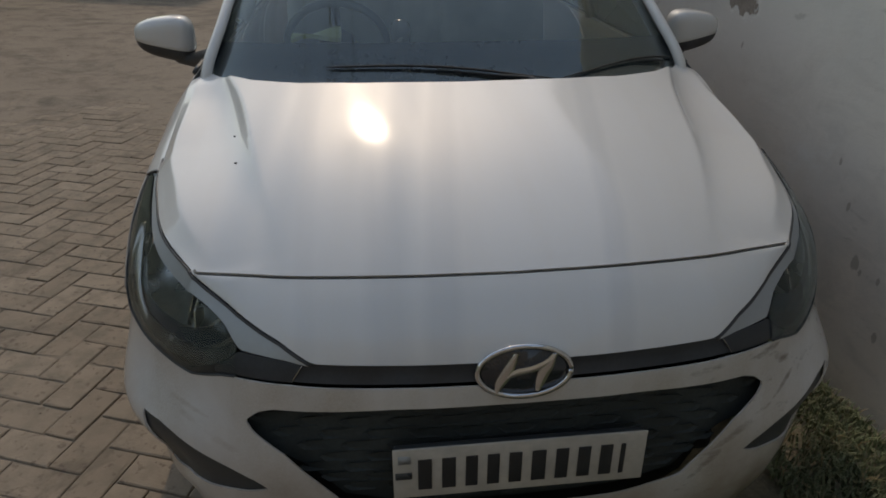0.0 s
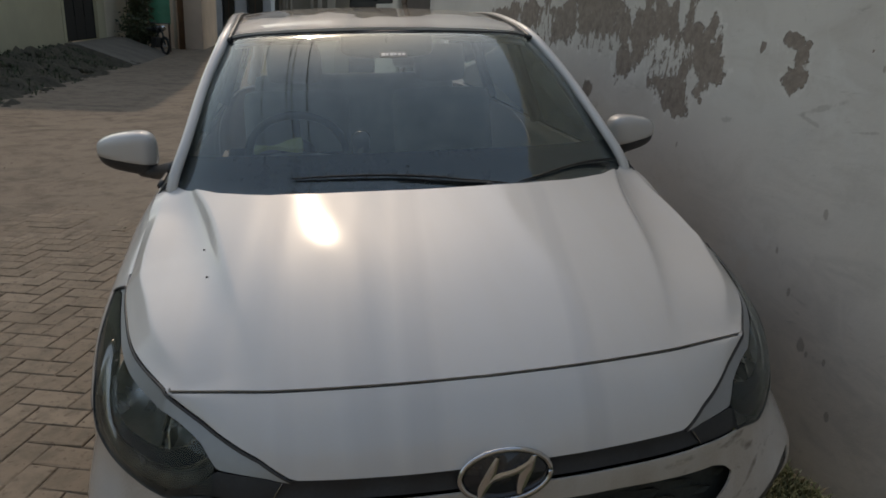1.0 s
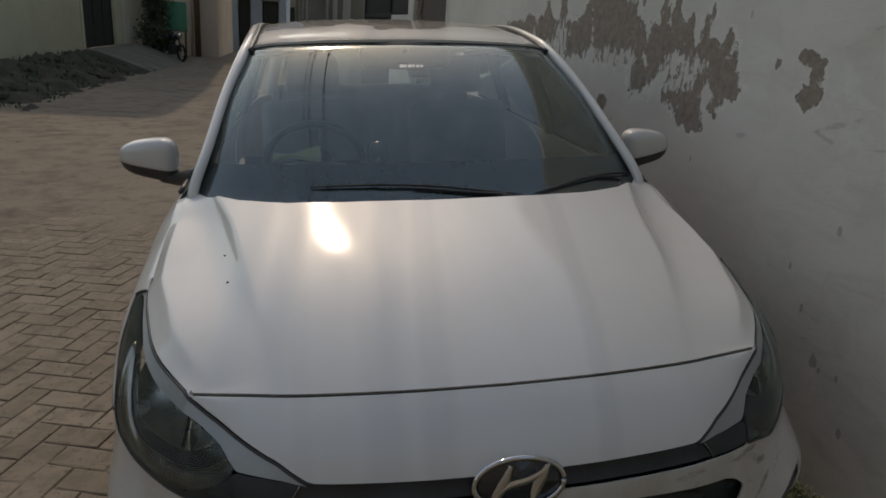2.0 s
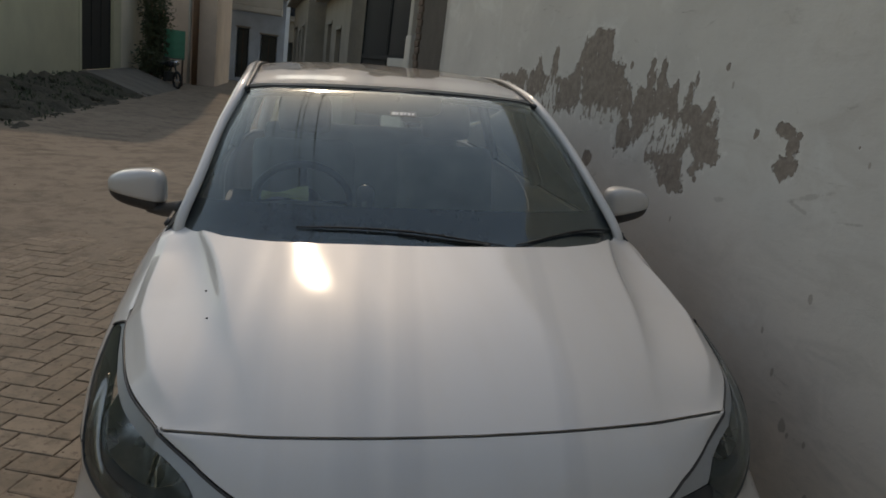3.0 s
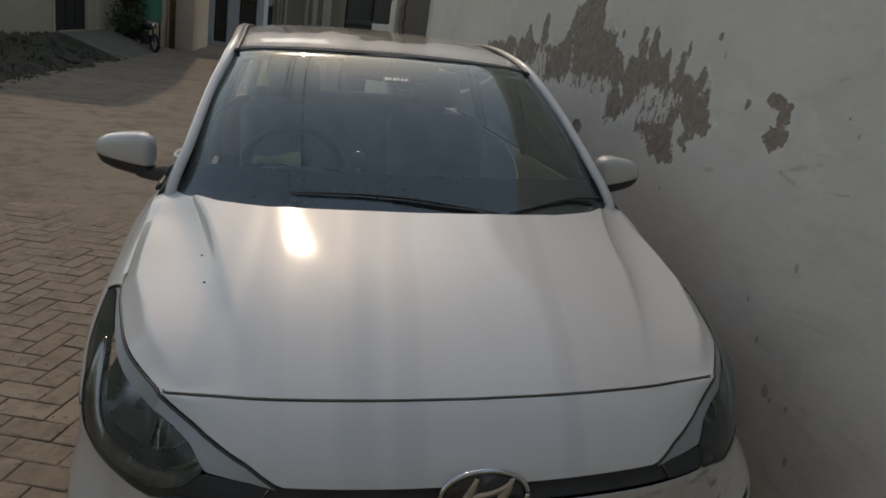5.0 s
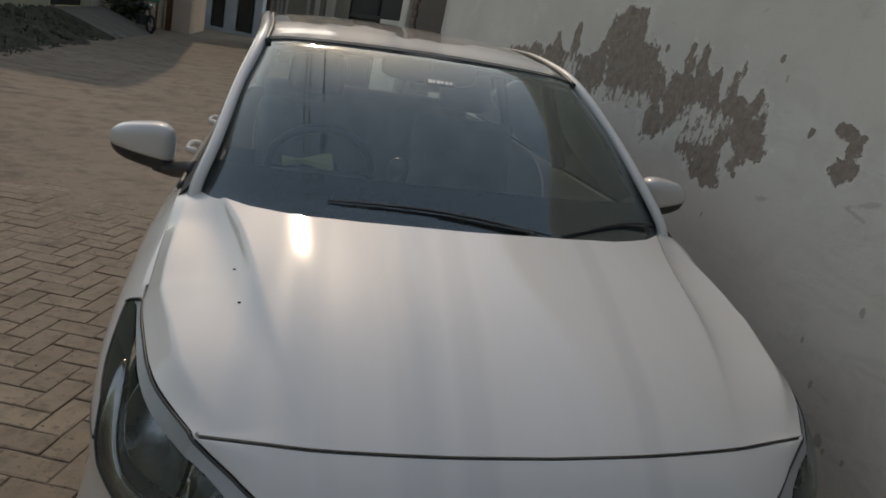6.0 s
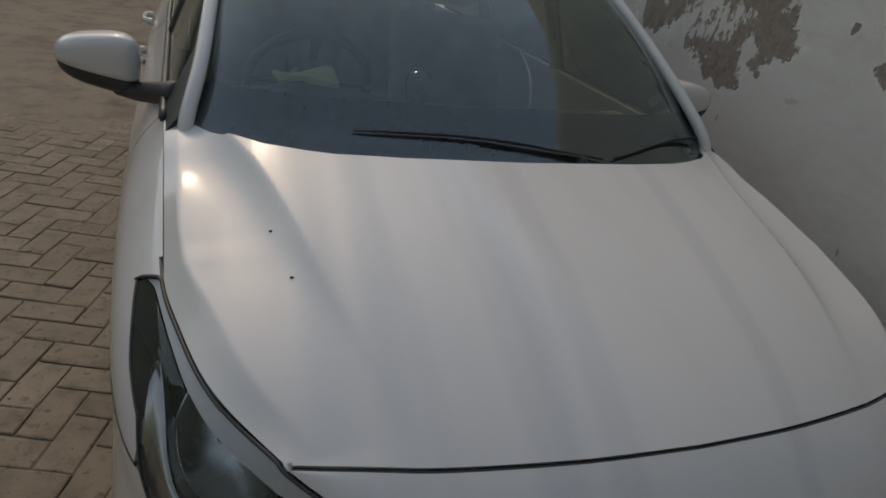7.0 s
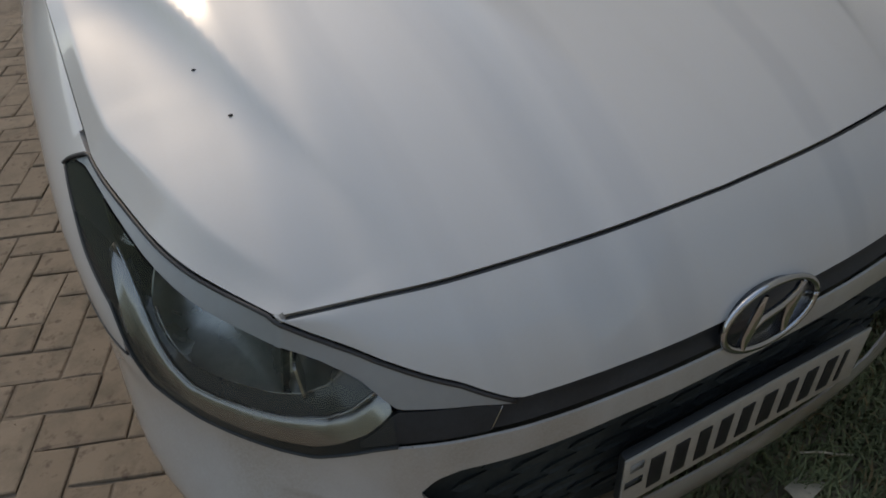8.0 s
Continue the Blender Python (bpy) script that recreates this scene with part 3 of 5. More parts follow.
def side_panel(name, s0, s1, lo, hi, ns, nz, side, mat=None, label=""):
    return part(name, sheet(strip(s0, s1, lo, hi, ns, nz, side), outward, 0.012), mat or WHITE, car, label)


for side in (-1, 1):
    rows = []
    for s in steps(5.84, 7.185, 36):
        lo = max(foot(s), (0.672 - 0.010 * (s - 5.86)) if s < 7.02 else 0.20)
        hi = lamp_low(s) - GAP
        hi = max(hi, lo + 0.002)
        rows.append([skin(s, lo + (hi - lo) * k / 14, side) for k in range(15)])
    wing = sheet(rows, outward, 0.012)
    corner = bpy.data.meshes.new("corner")
    for piece in (sheet(strip(6.92, 7.185, lambda s: min(tip(s) + 0.003, shoulder_z(s) - 0.004), lambda s: shoulder_z(s) - 0.003, 14, 4, side), outward, 0.012),
                  sheet(flanged(strip(7.185, 9.05, lambda s: foot(s), lambda s: shoulder_z(s) - 0.003, 44, 22, side), side), outward, 0.012)):
        piece.to_mesh(corner)
        piece.free()
        wing.from_mesh(corner)
    bpy.data.meshes.remove(corner)
    part("fender", wing, WHITE, car)
    part("bumper_seam", tube(bmesh.new(), [skin(s, 0.6695 - 0.010 * (s - 5.86), side) for s in steps(5.80, 6.98, 24)], 0.0018, 6), DUSTY_BLACK, car)
    door = side_panel("front_door", 9.07, 10.62, foot, lambda s: shoulder_z(s) - 0.003, 30, 16, side)
    rear = side_panel("rear_door", 10.65, 11.72, foot, lambda s: shoulder_z(s) - 0.003, 30, 16, side)
    side_panel("rear_quarter", 11.75, 13.4, foot, lambda s: shoulder_z(s) - 0.003, 40, 16, side)
    for d, s in ((door, 10.45), (rear, 11.55)):
        p = skin(s, 0.86, side)
        part("door_handle", tube(bmesh.new(), smooth_path([p + Vector((side * 0.002, -0.10, 0)), p + Vector((side * 0.038, -0.07, 0.004)), p + Vector((side * 0.040, 0.06, 0.004)), p + Vector((side * 0.004, 0.09, 0))], 14), 0.011, 8, 1.3), WHITE, d)
    part("sill", sheet(strip(7.9, 11.5, lambda s: 0.14, lambda s: 0.215, 20, 3, side, 0.02), outward, 0.02), DUSTY_BLACK, car)

part("tail_panel", sheet([[skin(15 - abs(s), z, -1 if s < 0 else 1) for z in steps(0.24, 1.015, 14)] for s in steps(-1.58, 1.58, 40)], lambda p: Vector((0, 1, 0)), 0.012), WHITE, car)

# rails from the screen's foot over the roof to the tail, with the pillars
RAIL = [(.738, 1.115, .930), (.724, 1.145, 1.005), (.690, 1.26, 1.105), (.650, 1.50, 1.250), (.605, 1.73, 1.365), (.592, 1.95, 1.415), (.600, 2.4, 1.450), (.592, 3.0, 1.440), (.560, 3.45, 1.380), (.600, 3.66, 1.20), (.650, 3.72, 1.03)]
for side in (-1, 1):
    path = [Vector((side * (p.x - (0.001 if p.y < 1.7 else 0.0)), p.y, p.z)) for p in smooth_path(RAIL, 70)]
    part("roof_rail", tube(bmesh.new(), path, lambda t: 0.0205 + (0.0045 * min(1, max(0, (t - 0.3) / 0.1))) + (0.02 if t > 0.85 else 0), 12, 0.8, up=(side * 0.8, -0.2, 0.5)), WHITE, car)

for side in (-1, 1):
    part("pillar_trim", tube(bmesh.new(), [Vector((side * (p.x - 0.012), p.y + 0.045, p.z - 0.020)) for p in smooth_path(RAIL[1:6], 24)], 0.013, 8), BLACK, car, "dark inner pillar trim")
    part("roof_ditch", tube(bmesh.new(), [Vector((side * (p.x - 0.026), p.y, p.z + 0.014)) for p in smooth_path(RAIL[4:9], 30)], 0.008, 6), BLACK, car)

WS_LOW = [(0, 1.005, .985), (.25, 1.012, .985), (.45, 1.040, .986), (.61, 1.088, .988), (.722, 1.155, .99)]
WS_TOP = [(0, 1.692, 1.408), (.2, 1.690, 1.405), (.38, 1.694, 1.400), (.505, 1.708, 1.392), (.588, 1.762, 1.376)]


def screen(a, v, sink=0.0):
    side, u = (-1 if a < 0 else 1), abs(a) * 4
    p, q = spline(WS_LOW, u), spline(WS_TOP, u)
    c = p + (q - p) * v
    arch_ = max(0.0, math.sin(math.pi * min(max(v, 0), 1)))
    bulge = 0.030 * arch_ + 0.024 * (1 - a * a) * arch_ ** 0.6 - sink
    return Vector((side * c[0], c[1] - 0.5 * bulge, c[2] + 0.86 * bulge))


ws = part("windscreen", sheet([[screen(a, v) for v in steps(-0.07, 1, 26)] for a in steps(-1, 1, 50)], lambda p: Vector((0, -0.5, 0.8)), 0), GLASS, car, "tinted windscreen glass mirroring the sky")
ws.visible_shadow = False
for nm, fa, fv in (("frit", (-1, 1), (-0.07, 0.15)), ("frit", (-1, 1), (0.955, 1.0)), ("frit", (-1, -0.988), (0.15, 0.955)), ("frit", (0.988, 1), (0.15, 0.955))):
    part(nm, sheet([[screen(a, v, 0.004) for v in steps(*fv, 12)] for a in steps(*fa, 30)], lambda p: Vector((0, -0.5, 0.8)), 0.002), GLOSS_BLACK, ws)

# scuttle between hood and screen
part("cowl", sheet([[Vector((x, hood_rear(abs(x)) - 0.03 + (float(spline(WS_LOW, 4 * abs(x) / .72)[1]) + 0.05 - hood_rear(abs(x)) + 0.03) * v, 0.952 + 0.022 * v)) for v in steps(0, 1, 8)] for x in steps(-0.70, 0.70, 60)], lambda p: Vector((0, -0.2, 1)), 0.01), BLACK, car)


def wiper(pivot, points, reach):
    """An arm from its pivot and a blade that lies on the glass."""
    w = part("wiper", tube(bmesh.new(), smooth_path([pivot, *[screen(a, v, -0.011) for a, v in points]], 18), lambda t: 0.008 - 0.005 * t, 8, 0.6), BLACK, car, "black wiper arm and blade")
    part("wiper_blade", tube(bmesh.new(), [screen(a, v, -0.008 - 0.004 * math.sin(math.pi * t)) for t, a, v in [(t, reach[0][0] + (reach[1][0] - reach[0][0]) * t, reach[0][1] + (reach[1][1] - reach[0][1]) * t + reach[2] * math.sin(math.pi * t)) for t in steps(0, 1, 24)]], lambda q: 0.0022 + 0.0026 * math.sin(math.pi * q) ** 0.5, 8, 0.8), RUBBER, w)
    part("wiper_knuckle", lathe(bmesh.new(), [(0.0, 0.016), (0.012, 0.013), (0.016, 0.0), (0.016, -0.02)], Matrix.Translation(pivot), 16), BLACK, w)


wiper(Vector((0.215, 0.990, 0.972)), [(0.20, -0.022), (0.08, 0.000), (-0.06, 0.020)], ((-0.40, 0.034), (0.28, -0.028), 0.026))
wiper(Vector((0.64, 1.09, 0.965)), [(0.85, 0.0), (0.74, 0.018), (0.64, 0.024)], ((0.32, -0.026), (0.97, 0.012), 0.034))

# roof
roof_edge_x = table([(1.69, .53), (1.76, .572), (1.95, .585), (2.4, .592), (3.0, .585), (3.62, .545)])
roof_edge_z = table([(1.69, 1.392), (1.76, 1.384), (1.95, 1.420), (2.4, 1.458), (3.0, 1.448), (3.45, 1.40), (3.62, 1.375)])
roof_mid = table([(1.69, 1.416), (1.85, 1.441), (2.05, 1.466), (2.3, 1.487), (2.6, 1.498), (3.0, 1.494), (3.4, 1.468), (3.62, 1.445)])
rows = []
for u in steps(-1, 1, 61):
    y0 = float(spline(WS_TOP, 4 * abs(u))[1]) + 0.012
    row = []
    for k in range(60):
        y = y0 + (3.62 - y0) * k / 59
        m = 0.5 * (roof_mid(y - 0.08) + roof_mid(y + 0.08))
        e = 0.5 * (roof_edge_z(y - 0.06) + roof_edge_z(y + 0.06))
        row.append(Vector((u * (roof_edge_x(y)), y, m - (m - e) * (0.55 * abs(u) ** 2 + 0.45 * abs(u) ** 7))))
    rows.append(row)
part("roof", sheet(rows, lambda p: Vector((0, 0, 1)), 0.02), WHITE_ROOF, car, "white roof half covered in brown dust")
part("roof_seal", tube(bmesh.new(), [screen(a, 1.004, -0.002) for a in steps(-1, 1, 40)], 0.0036, 6), BLACK, car)

# side windows and the rear window
belt = lambda y: Vector(spline(SHOULDER, float(np.interp(y, [.95, 1.22, 2.0, 2.75, 3.4, 3.66], [8, 9, 10, 11, 12, 13]))))
RAIL_Y = [(p.y, p) for p in smooth_path(RAIL[:9], 80)]


def rail_at(y):
    return min(RAIL_Y, key=lambda q: abs(q[0] - y))[1]


for side in (-1, 1):
    for nm, ya, yb in (("side_window", 1.36, 2.10), ("side_window", 2.16, 2.86), ("side_window", 2.92, 3.42)):
        rows = [[Vector((side * c.x, c.y, c.z)) for c in [belt(y) + (rail_at(y) - belt(y)) * v for v in steps(0.0, 0.93, 10)]] for y in steps(ya, yb, 20)]
        w = part(nm, sheet(rows, lambda p: Vector((p.x, 0, 0.2)), 0), SIDE_GLASS, car)
        w.visible_shadow = False
    for y in (2.13, 2.89):
        a, b = belt(y), rail_at(y)
        part("pillar", tube(bmesh.new(), [Vector((side * p.x * 0.985, p.y, p.z)) for p in (a, a.lerp(b, 0.5), b)], 0.040, 8, 0.5, up=(1, 0, 0)), BLACK, car)
    a, b = belt(1.30), rail_at(1.34)
    part("quarter_trim", sheet([[Vector((side * p.x, p.y, p.z)) for p in [belt(y).lerp(rail_at(y), v) for v in (0, .5, .92)]] for y in steps(1.16, 1.35, 6)], lambda p: Vector((p.x, 0, 0.2)), 0.008), BLACK, car)
    part("waist_seal", tube(bmesh.new(), [Vector((side * (belt(y).x + 0.004), y, belt(y).z + 0.004)) for y in steps(1.20, 3.44, 40)], 0.009, 6), BLACK, car)
rows = [[Vector((a * (0.60 + 0.02 * (1 - v)), 3.60 + 0.20 * (1 - v) - 0.05 * a * a, 1.03 + 0.37 * v - 0.015 * a * a)) for v in steps(0, 1, 10)] for a in steps(-1, 1, 24)]
w = part("rear_window", sheet(rows, lambda p: Vector((0, 1, 0.3)), 0), SIDE_GLASS, car)
w.visible_shadow = False


# door mirrors
def bean(c, size, power, n=(22, 34)):
    bm = bmesh.new()
    rings = []
    for i in range(n[0] + 1):
        th = math.pi * i / n[0]
        ring = []
        for k in range(n[1]):
            ph = 2 * math.pi * k / n[1]
            f = lambda v: math.copysign(abs(v) ** power, v)
            p = Vector((size[0] * f(math.sin(th)) * f(math.cos(ph)), size[1] * f(math.sin(th)) * f(math.sin(ph)), size[2] * f(math.cos(th))))
            p.y += 0.25 * abs(p.x) * (1 if p.x * c[0] > 0 else 0.2)
            ring.append(bm.verts.new(Vector(c) + p))
        rings.append(ring)
    for a, b in zip(rings[:-1], rings[1:]):
        for k in range(n[1]):
            bm.faces.new((a[k], b[k], b[(k + 1) % n[1]], a[(k + 1) % n[1]]))
    bmesh.ops.remove_doubles(bm, verts=bm.verts, dist=1e-5)
    return bm


def mirror_shell(c, side, grow, cut):
    """A boxy shell, tall and square towards the car, lower and rounder at its outer end, cut along a slanting line: cut is (height, slope, kept side)."""
    bm = bmesh.new()
    rings = []
    f = lambda v, power: math.copysign(abs(v) ** power, v)
    for i in range(25):
        th = math.pi * i / 24
        ring = []
        for k in range(40):
            ph = 2 * math.pi * k / 40
            u = f(math.sin(th), 0.6) * f(math.cos(ph), 0.55)
            out = (u + 1) / 2
            w = f(math.cos(th), 0.6)
            z = w * (0.072 * (1 - 0.34 * out ** 1.6) if w > 0 else 0.094 * (1 - 0.50 * out))
            y = 0.062 * f(math.sin(th), 0.6) * f(math.sin(ph), 0.75) + 0.030 * out ** 2
            z = max(z, cut[0] + cut[1] * u) if cut[2] > 0 else min(z, cut[0] + cut[1] * u)
            ring.append(bm.verts.new(Vector(c) + Vector((side * 0.099 * u * grow, y * grow, z * (grow if z > 0 else 1)))))
        rings.append(ring)
    for a, b in zip(rings[:-1], rings[1:]):
        for k in range(40):
            bm.faces.new((a[k], b[k], b[(k + 1) % 40], a[(k + 1) % 40]))
    bmesh.ops.remove_doubles(bm, verts=bm.verts, dist=1e-5)
    bmesh.ops.recalc_face_normals(bm, faces=bm.faces)
    return bm


for side in (-1, 1):
    c = (side * 0.927, 1.490, 1.032)
    m = part("door_mirror", mirror_shell(c, side, 1.0, (-0.027, 0.020, 1)), WHITE, car, "white mirror cap on a black foot")
    part("mirror_foot", mirror_shell(c, side, 0.97, (-0.024, 0.020, -1)), DUSTY_BLACK, m)
    part("mirror_arm", tube(bmesh.new(), smooth_path([(side * 0.885, 1.485, 0.965), (side * 0.83, 1.465, 0.960), (side * 0.785, 1.42, 0.972), (side * 0.728, 1.34, 0.995)], 14), lambda t: 0.030 + 0.016 * t, 12, 0.7), DUSTY_BLACK, m)
    part("mirror_glass", sheet([[Vector((c[0] + u * 0.070, 1.562, c[2] - 0.006 + v * 0.036)) for v in (-1, 0, 1)] for u in (-1, 0, 1)], lambda p: Vector((0, 1, 0)), 0.003), CHROME, m)

# wheels
for side in (-1, 1):
    for yw in (0.87, 3.42):
        m = Matrix.Translation((side * 0.745, yw, 0.31)) @ Euler((0, side * math.pi / 2, 0)).to_matrix().to_4x4()
        rim = part("wheel", lathe(bmesh.new(), [(0.0, 0.055), (0.05, 0.058), (0.07, 0.045), (0.17, 0.05), (0.188, 0.075), (0.196, 0.08), (0.196, -0.08), (0.10, -0.06), (0.0, -0.06)], m, 36), SILVER, car)
        part("tyre", lathe(bmesh.new(), [(0.190, 0.085), (0.22, 0.092), (0.27, 0.092), (0.30, 0.08), (0.31, 0.05), (0.31, -0.05), (0.30, -0.08), (0.27, -0.092), (0.20, -0.09)], m, 40), RUBBER, rim)
        part("wheel_well", lathe(bmesh.new(), [(0.35, 0.06), (0.35, -0.30), (0.0, -0.30)], m, 24), LINER, rim)
part("underbody", block((-0.58, 0.30, 0.17), (0.58, 3.80, 0.24), bevel=0.02), LINER, car)
part("firewall", block((-0.73, 1.03, 0.20), (0.73, 1.07, 0.945), bevel=0.01), LINER, car)
part("engine_bay", block((-0.62, 0.34, 0.24), (0.62, 1.0, 0.74), bevel=0.05), LINER, car)

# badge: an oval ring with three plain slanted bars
bc = Vector((0, 0.055, 0.661))
btilt = Euler((radians(90 - 12), 0, 0)).to_matrix().to_4x4()
BM = Matrix.Translation(bc) @ btilt @ Matrix.Diagonal((1, 0.56, 1, 1))
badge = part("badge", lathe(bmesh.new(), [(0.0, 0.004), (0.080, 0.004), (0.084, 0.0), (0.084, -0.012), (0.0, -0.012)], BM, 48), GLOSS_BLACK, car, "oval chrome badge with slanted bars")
ring = bmesh.new()
path = [BM @ Vector((0.0885 * math.cos(a), 0.0885 * math.sin(a), 0.004)) for a in steps(0, 2 * math.pi, 49)]
part("badge_ring", tube(ring, path, 0.0056, 10, 0.8, up=(0, -1, 0.2)), CHROME, badge)
flat = Matrix.Translation(bc) @ btilt


def stroke(path2, widths, upright=False):
    """A raised chrome stroke: its half width lies along the badge, or upright."""
    top = []
    for (x, y, _), w in zip(smooth_path([(*q, 0) for q in path2], 12), np.interp(steps(0, 1, 12), steps(0, 1, len(widths)), widths)):
        dx, dy = (0, w) if upright else (w, 0)
        top.append([flat @ Vector((x - dx, y - dy, 0.007)), flat @ Vector((x, y, 0.0105)), flat @ Vector((x + dx, y + dy, 0.007))])
    return sheet(top, lambda p: Vector((0, -1, 0.2)), 0.006)


part("badge_bar", stroke([(-0.053, -0.037), (-0.043, -0.016), (-0.030, 0.008), (-0.016, 0.038)], [0.004, 0.012, 0.011, 0.004]), CHROME, badge)
part("badge_bar", stroke([(0.025, -0.038), (0.031, -0.018), (0.041, 0.006), (0.056, 0.033)], [0.005, 0.010, 0.013, 0.005]), CHROME, badge)
part("badge_bar", stroke([(-0.042, -0.014), (-0.018, -0.001), (0.012, 0.004), (0.038, 0.014), (0.058, 0.032)], [0.003, 0.007, 0.0065, 0.007, 0.003], True), CHROME, badge)

# number plate: its characters stand as plain bars
pm = Matrix.Translation((0, 0.024, 0.456)) @ Euler((radians(90 - 2), 0, 0)).to_matrix().to_4x4()
plate = part("number_plate", block((-0.250, -0.060, -0.004), (0.250, 0.060, 0.0), pm, bevel=0.0015), PLATE, car, "dented white number plate with dark bars")
part("plate_frame", block((-0.246, -0.057, -0.020), (0.246, 0.057, -0.0045), pm, bevel=0.003), BLACK, plate)
x = -0.208
for w in (0.038, 0.038, 0.034, 0.034, 0.036, 0.040, 0.036, 0.036, 0.036, 0.014):
    part("plate_bar", block((x + 0.15 * w, -0.040, 0.0), (x + 0.85 * w, 0.034, 0.0022), pm, bevel=0.0008), INK, plate)
    x += w + 0.0085
part("plate_mark", block((-0.240, 0.026, 0.0), (-0.216, 0.044, 0.0014), pm), SILVER, plate)
part("plate_mark", block((-0.246, -0.012, 0.0), (-0.214, 0.004, 0.0014), pm), SMOKE, plate)

# cabin
part("cabin_floor", block((-0.72, 1.0, 0.26), (0.72, 3.6, 0.30), bevel=0.01), LINER, car)
part("dashboard", sheet([[Vector((x, 1.06 + 0.55 * v + 0.05 * (abs(x) / .68) ** 2, 0.965 + 0.035 * math.sin(math.pi * min(v * 1.4, 1)) + (0.045 * math.exp(-((x + 0.36) / 0.17) ** 2) * v) - 0.35 * max(0, v - 0.8) ** 1.0)) for v in steps(0, 1, 16)] for x in steps(-0.69, 0.69, 50)], lambda p: Vector((0, 0, 1)), 0.03), DASH, car)
wheel_m = Matrix.Translation((-0.36, 1.70, 0.955)) @ Euler((radians(-62), 0, 0)).to_matrix().to_4x4()
sw = part("steering_wheel", tube(bmesh.new(), [wheel_m @ Vector((0.185 * math.cos(a), 0.185 * math.sin(a), 0)) for a in steps(0, 2 * math.pi, 40)], 0.016, 10), BLACK, car)
part("wheel_hub", lathe(bmesh.new(), [(0.0, 0.03), (0.05, 0.028), (0.075, 0.0), (0.06, -0.04)], wheel_m, 24), BLACK, sw)
for a in (0.0, math.pi, -math.pi / 2):
    part("wheel_spoke", tube(bmesh.new(), [wheel_m @ Vector((0.05 * math.cos(a), 0.05 * math.sin(a), 0.0)), wheel_m @ Vector((0.18 * math.cos(a), 0.18 * math.sin(a), 0))], 0.016, 8, 0.5), BLACK, sw)


def seat(x, y, w, name="front_seat", heads=(0.0,)):
    bm = block((x - w / 2, y - 0.28, 0.42), (x + w / 2, y + 0.26, 0.58), bevel=0.06)
    lean = Matrix.Translation((x, y + 0.24, 0.52)) @ Euler((radians(-16), 0, 0)).to_matrix().to_4x4()
    st = part(name, bm, CLOTH, car)
    part("backrest", block((-w / 2 + 0.01, -0.06, 0.0), (w / 2 - 0.01, 0.07, 0.62), lean, bevel=0.055), CLOTH, st)
    for h in heads:
        part("headrest", block((h - 0.13, -0.04, 0.655), (h + 0.13, 0.06, 0.84), lean, bevel=0.045), CLOTH, st)


seat(-0.36, 2.05, 0.52)
seat(0.36, 2.05, 0.52)
seat(0.0, 2.95, 1.24, "rear_seat", (-0.36, 0.36))
vis = part("mirror_housing", bean((0.0, 1.70, 1.362), (0.178, 0.028, 0.050), 0.5), BLACK, car, "dark inside mirror")
part("mirror_stalk", tube(bmesh.new(), [(0, 1.655, 1.390), (0, 1.695, 1.37)], 0.012, 8), BLACK, vis)
for x in (-0.30, 0.30):
    part("sun_visor", block((x - 0.19, 1.70, 1.378), (x + 0.19, 1.86, 1.392), bevel=0.006), BEIGE, car)
part("headliner", sheet([[Vector((u * 0.56, y, roof_mid(y) - 0.045 - 0.03 * u * u)) for y in steps(1.74, 3.58, 14)] for u in steps(-1, 1, 9)], lambda p: Vector((0, 0, -1)), 0.008), BEIGE, car)
tag = part("toll_tag", sheet([[screen(a, v, -0.001) for v in steps(0.722, 0.768, 4)] for a in steps(-0.060, 0.052, 8)], lambda p: Vector((0, -0.5, 0.8)), 0.001), TAG, car, "small toll sticker with pale marks")
for k, (w, lo, hi) in enumerate(((0.016, .733, .758), (0.012, .735, .755), (0.015, .733, .757), (0.012, .738, .756), (0.013, .734, .755), (0.012, .737, .754))):
    part("tag_bar", sheet([[screen(-0.053 + 0.017 * k + w * u + 0.10 * (v - .745), v, -0.002) for v in steps(lo, hi, 3)] for u in (0, .5, 1)], lambda p: Vector((0, -0.5, 0.8)), 0.001), STICKER, tag)

# things that lie on the dashboard and on the hood
def on_car(name, bm, material, label, category):
    ob = tagged(part(name, bm, material, None), label, category)
    ob.matrix_world = LEVEL
    return ob


on_car("dashboard_ornament", lathe(bmesh.new(), [(0.034, 0.985), (0.036, 1.0), (0.026, 1.012), (0.030, 1.05), (0.033, 1.075), (0.027, 1.096), (0.012, 1.106), (0.0, 1.107)], Matrix.Translation((-0.147, 1.287, 0)), 24), plain("silvered_dome", (0.16, 0.165, 0.165), 0.25, 0.5, vary=0.1, bump=0), "small silvered dome standing on the dashboard", "ornament")
on_car("folded_cloth", sheet([[Vector((-0.50 + 0.16 * u, 1.36 + 0.12 * v, 1.022 + 0.045 * math.exp(-((-0.42 + 0.16 * (u - 0.5)) + 0.36) ** 2 / 0.03) * 0.6 + 0.010 * math.sin(5 * u + 3 * v))) for v in steps(0, 1, 8)] for u in steps(0, 1, 10)], lambda p: Vector((0, 0, 1)), 0.012), plain("pale_green_cloth", (0.42, 0.46, 0.24), 0.9, vary=0.2, bump=0.2), "pale green folded cloth on the dashboard", "cloth")
# two flies at rest on the hood, as tiny dark beans
for x, y in ((-0.5914, 0.717), (-0.5716, 0.5844)):
    on_car("fly", bean((x, y, hood_at(x, y) + 0.001), (0.0036, 0.0024, 0.0018), 0.9, (8, 10)), RUBBER, "tiny dark fly sitting on the hood", "speck")


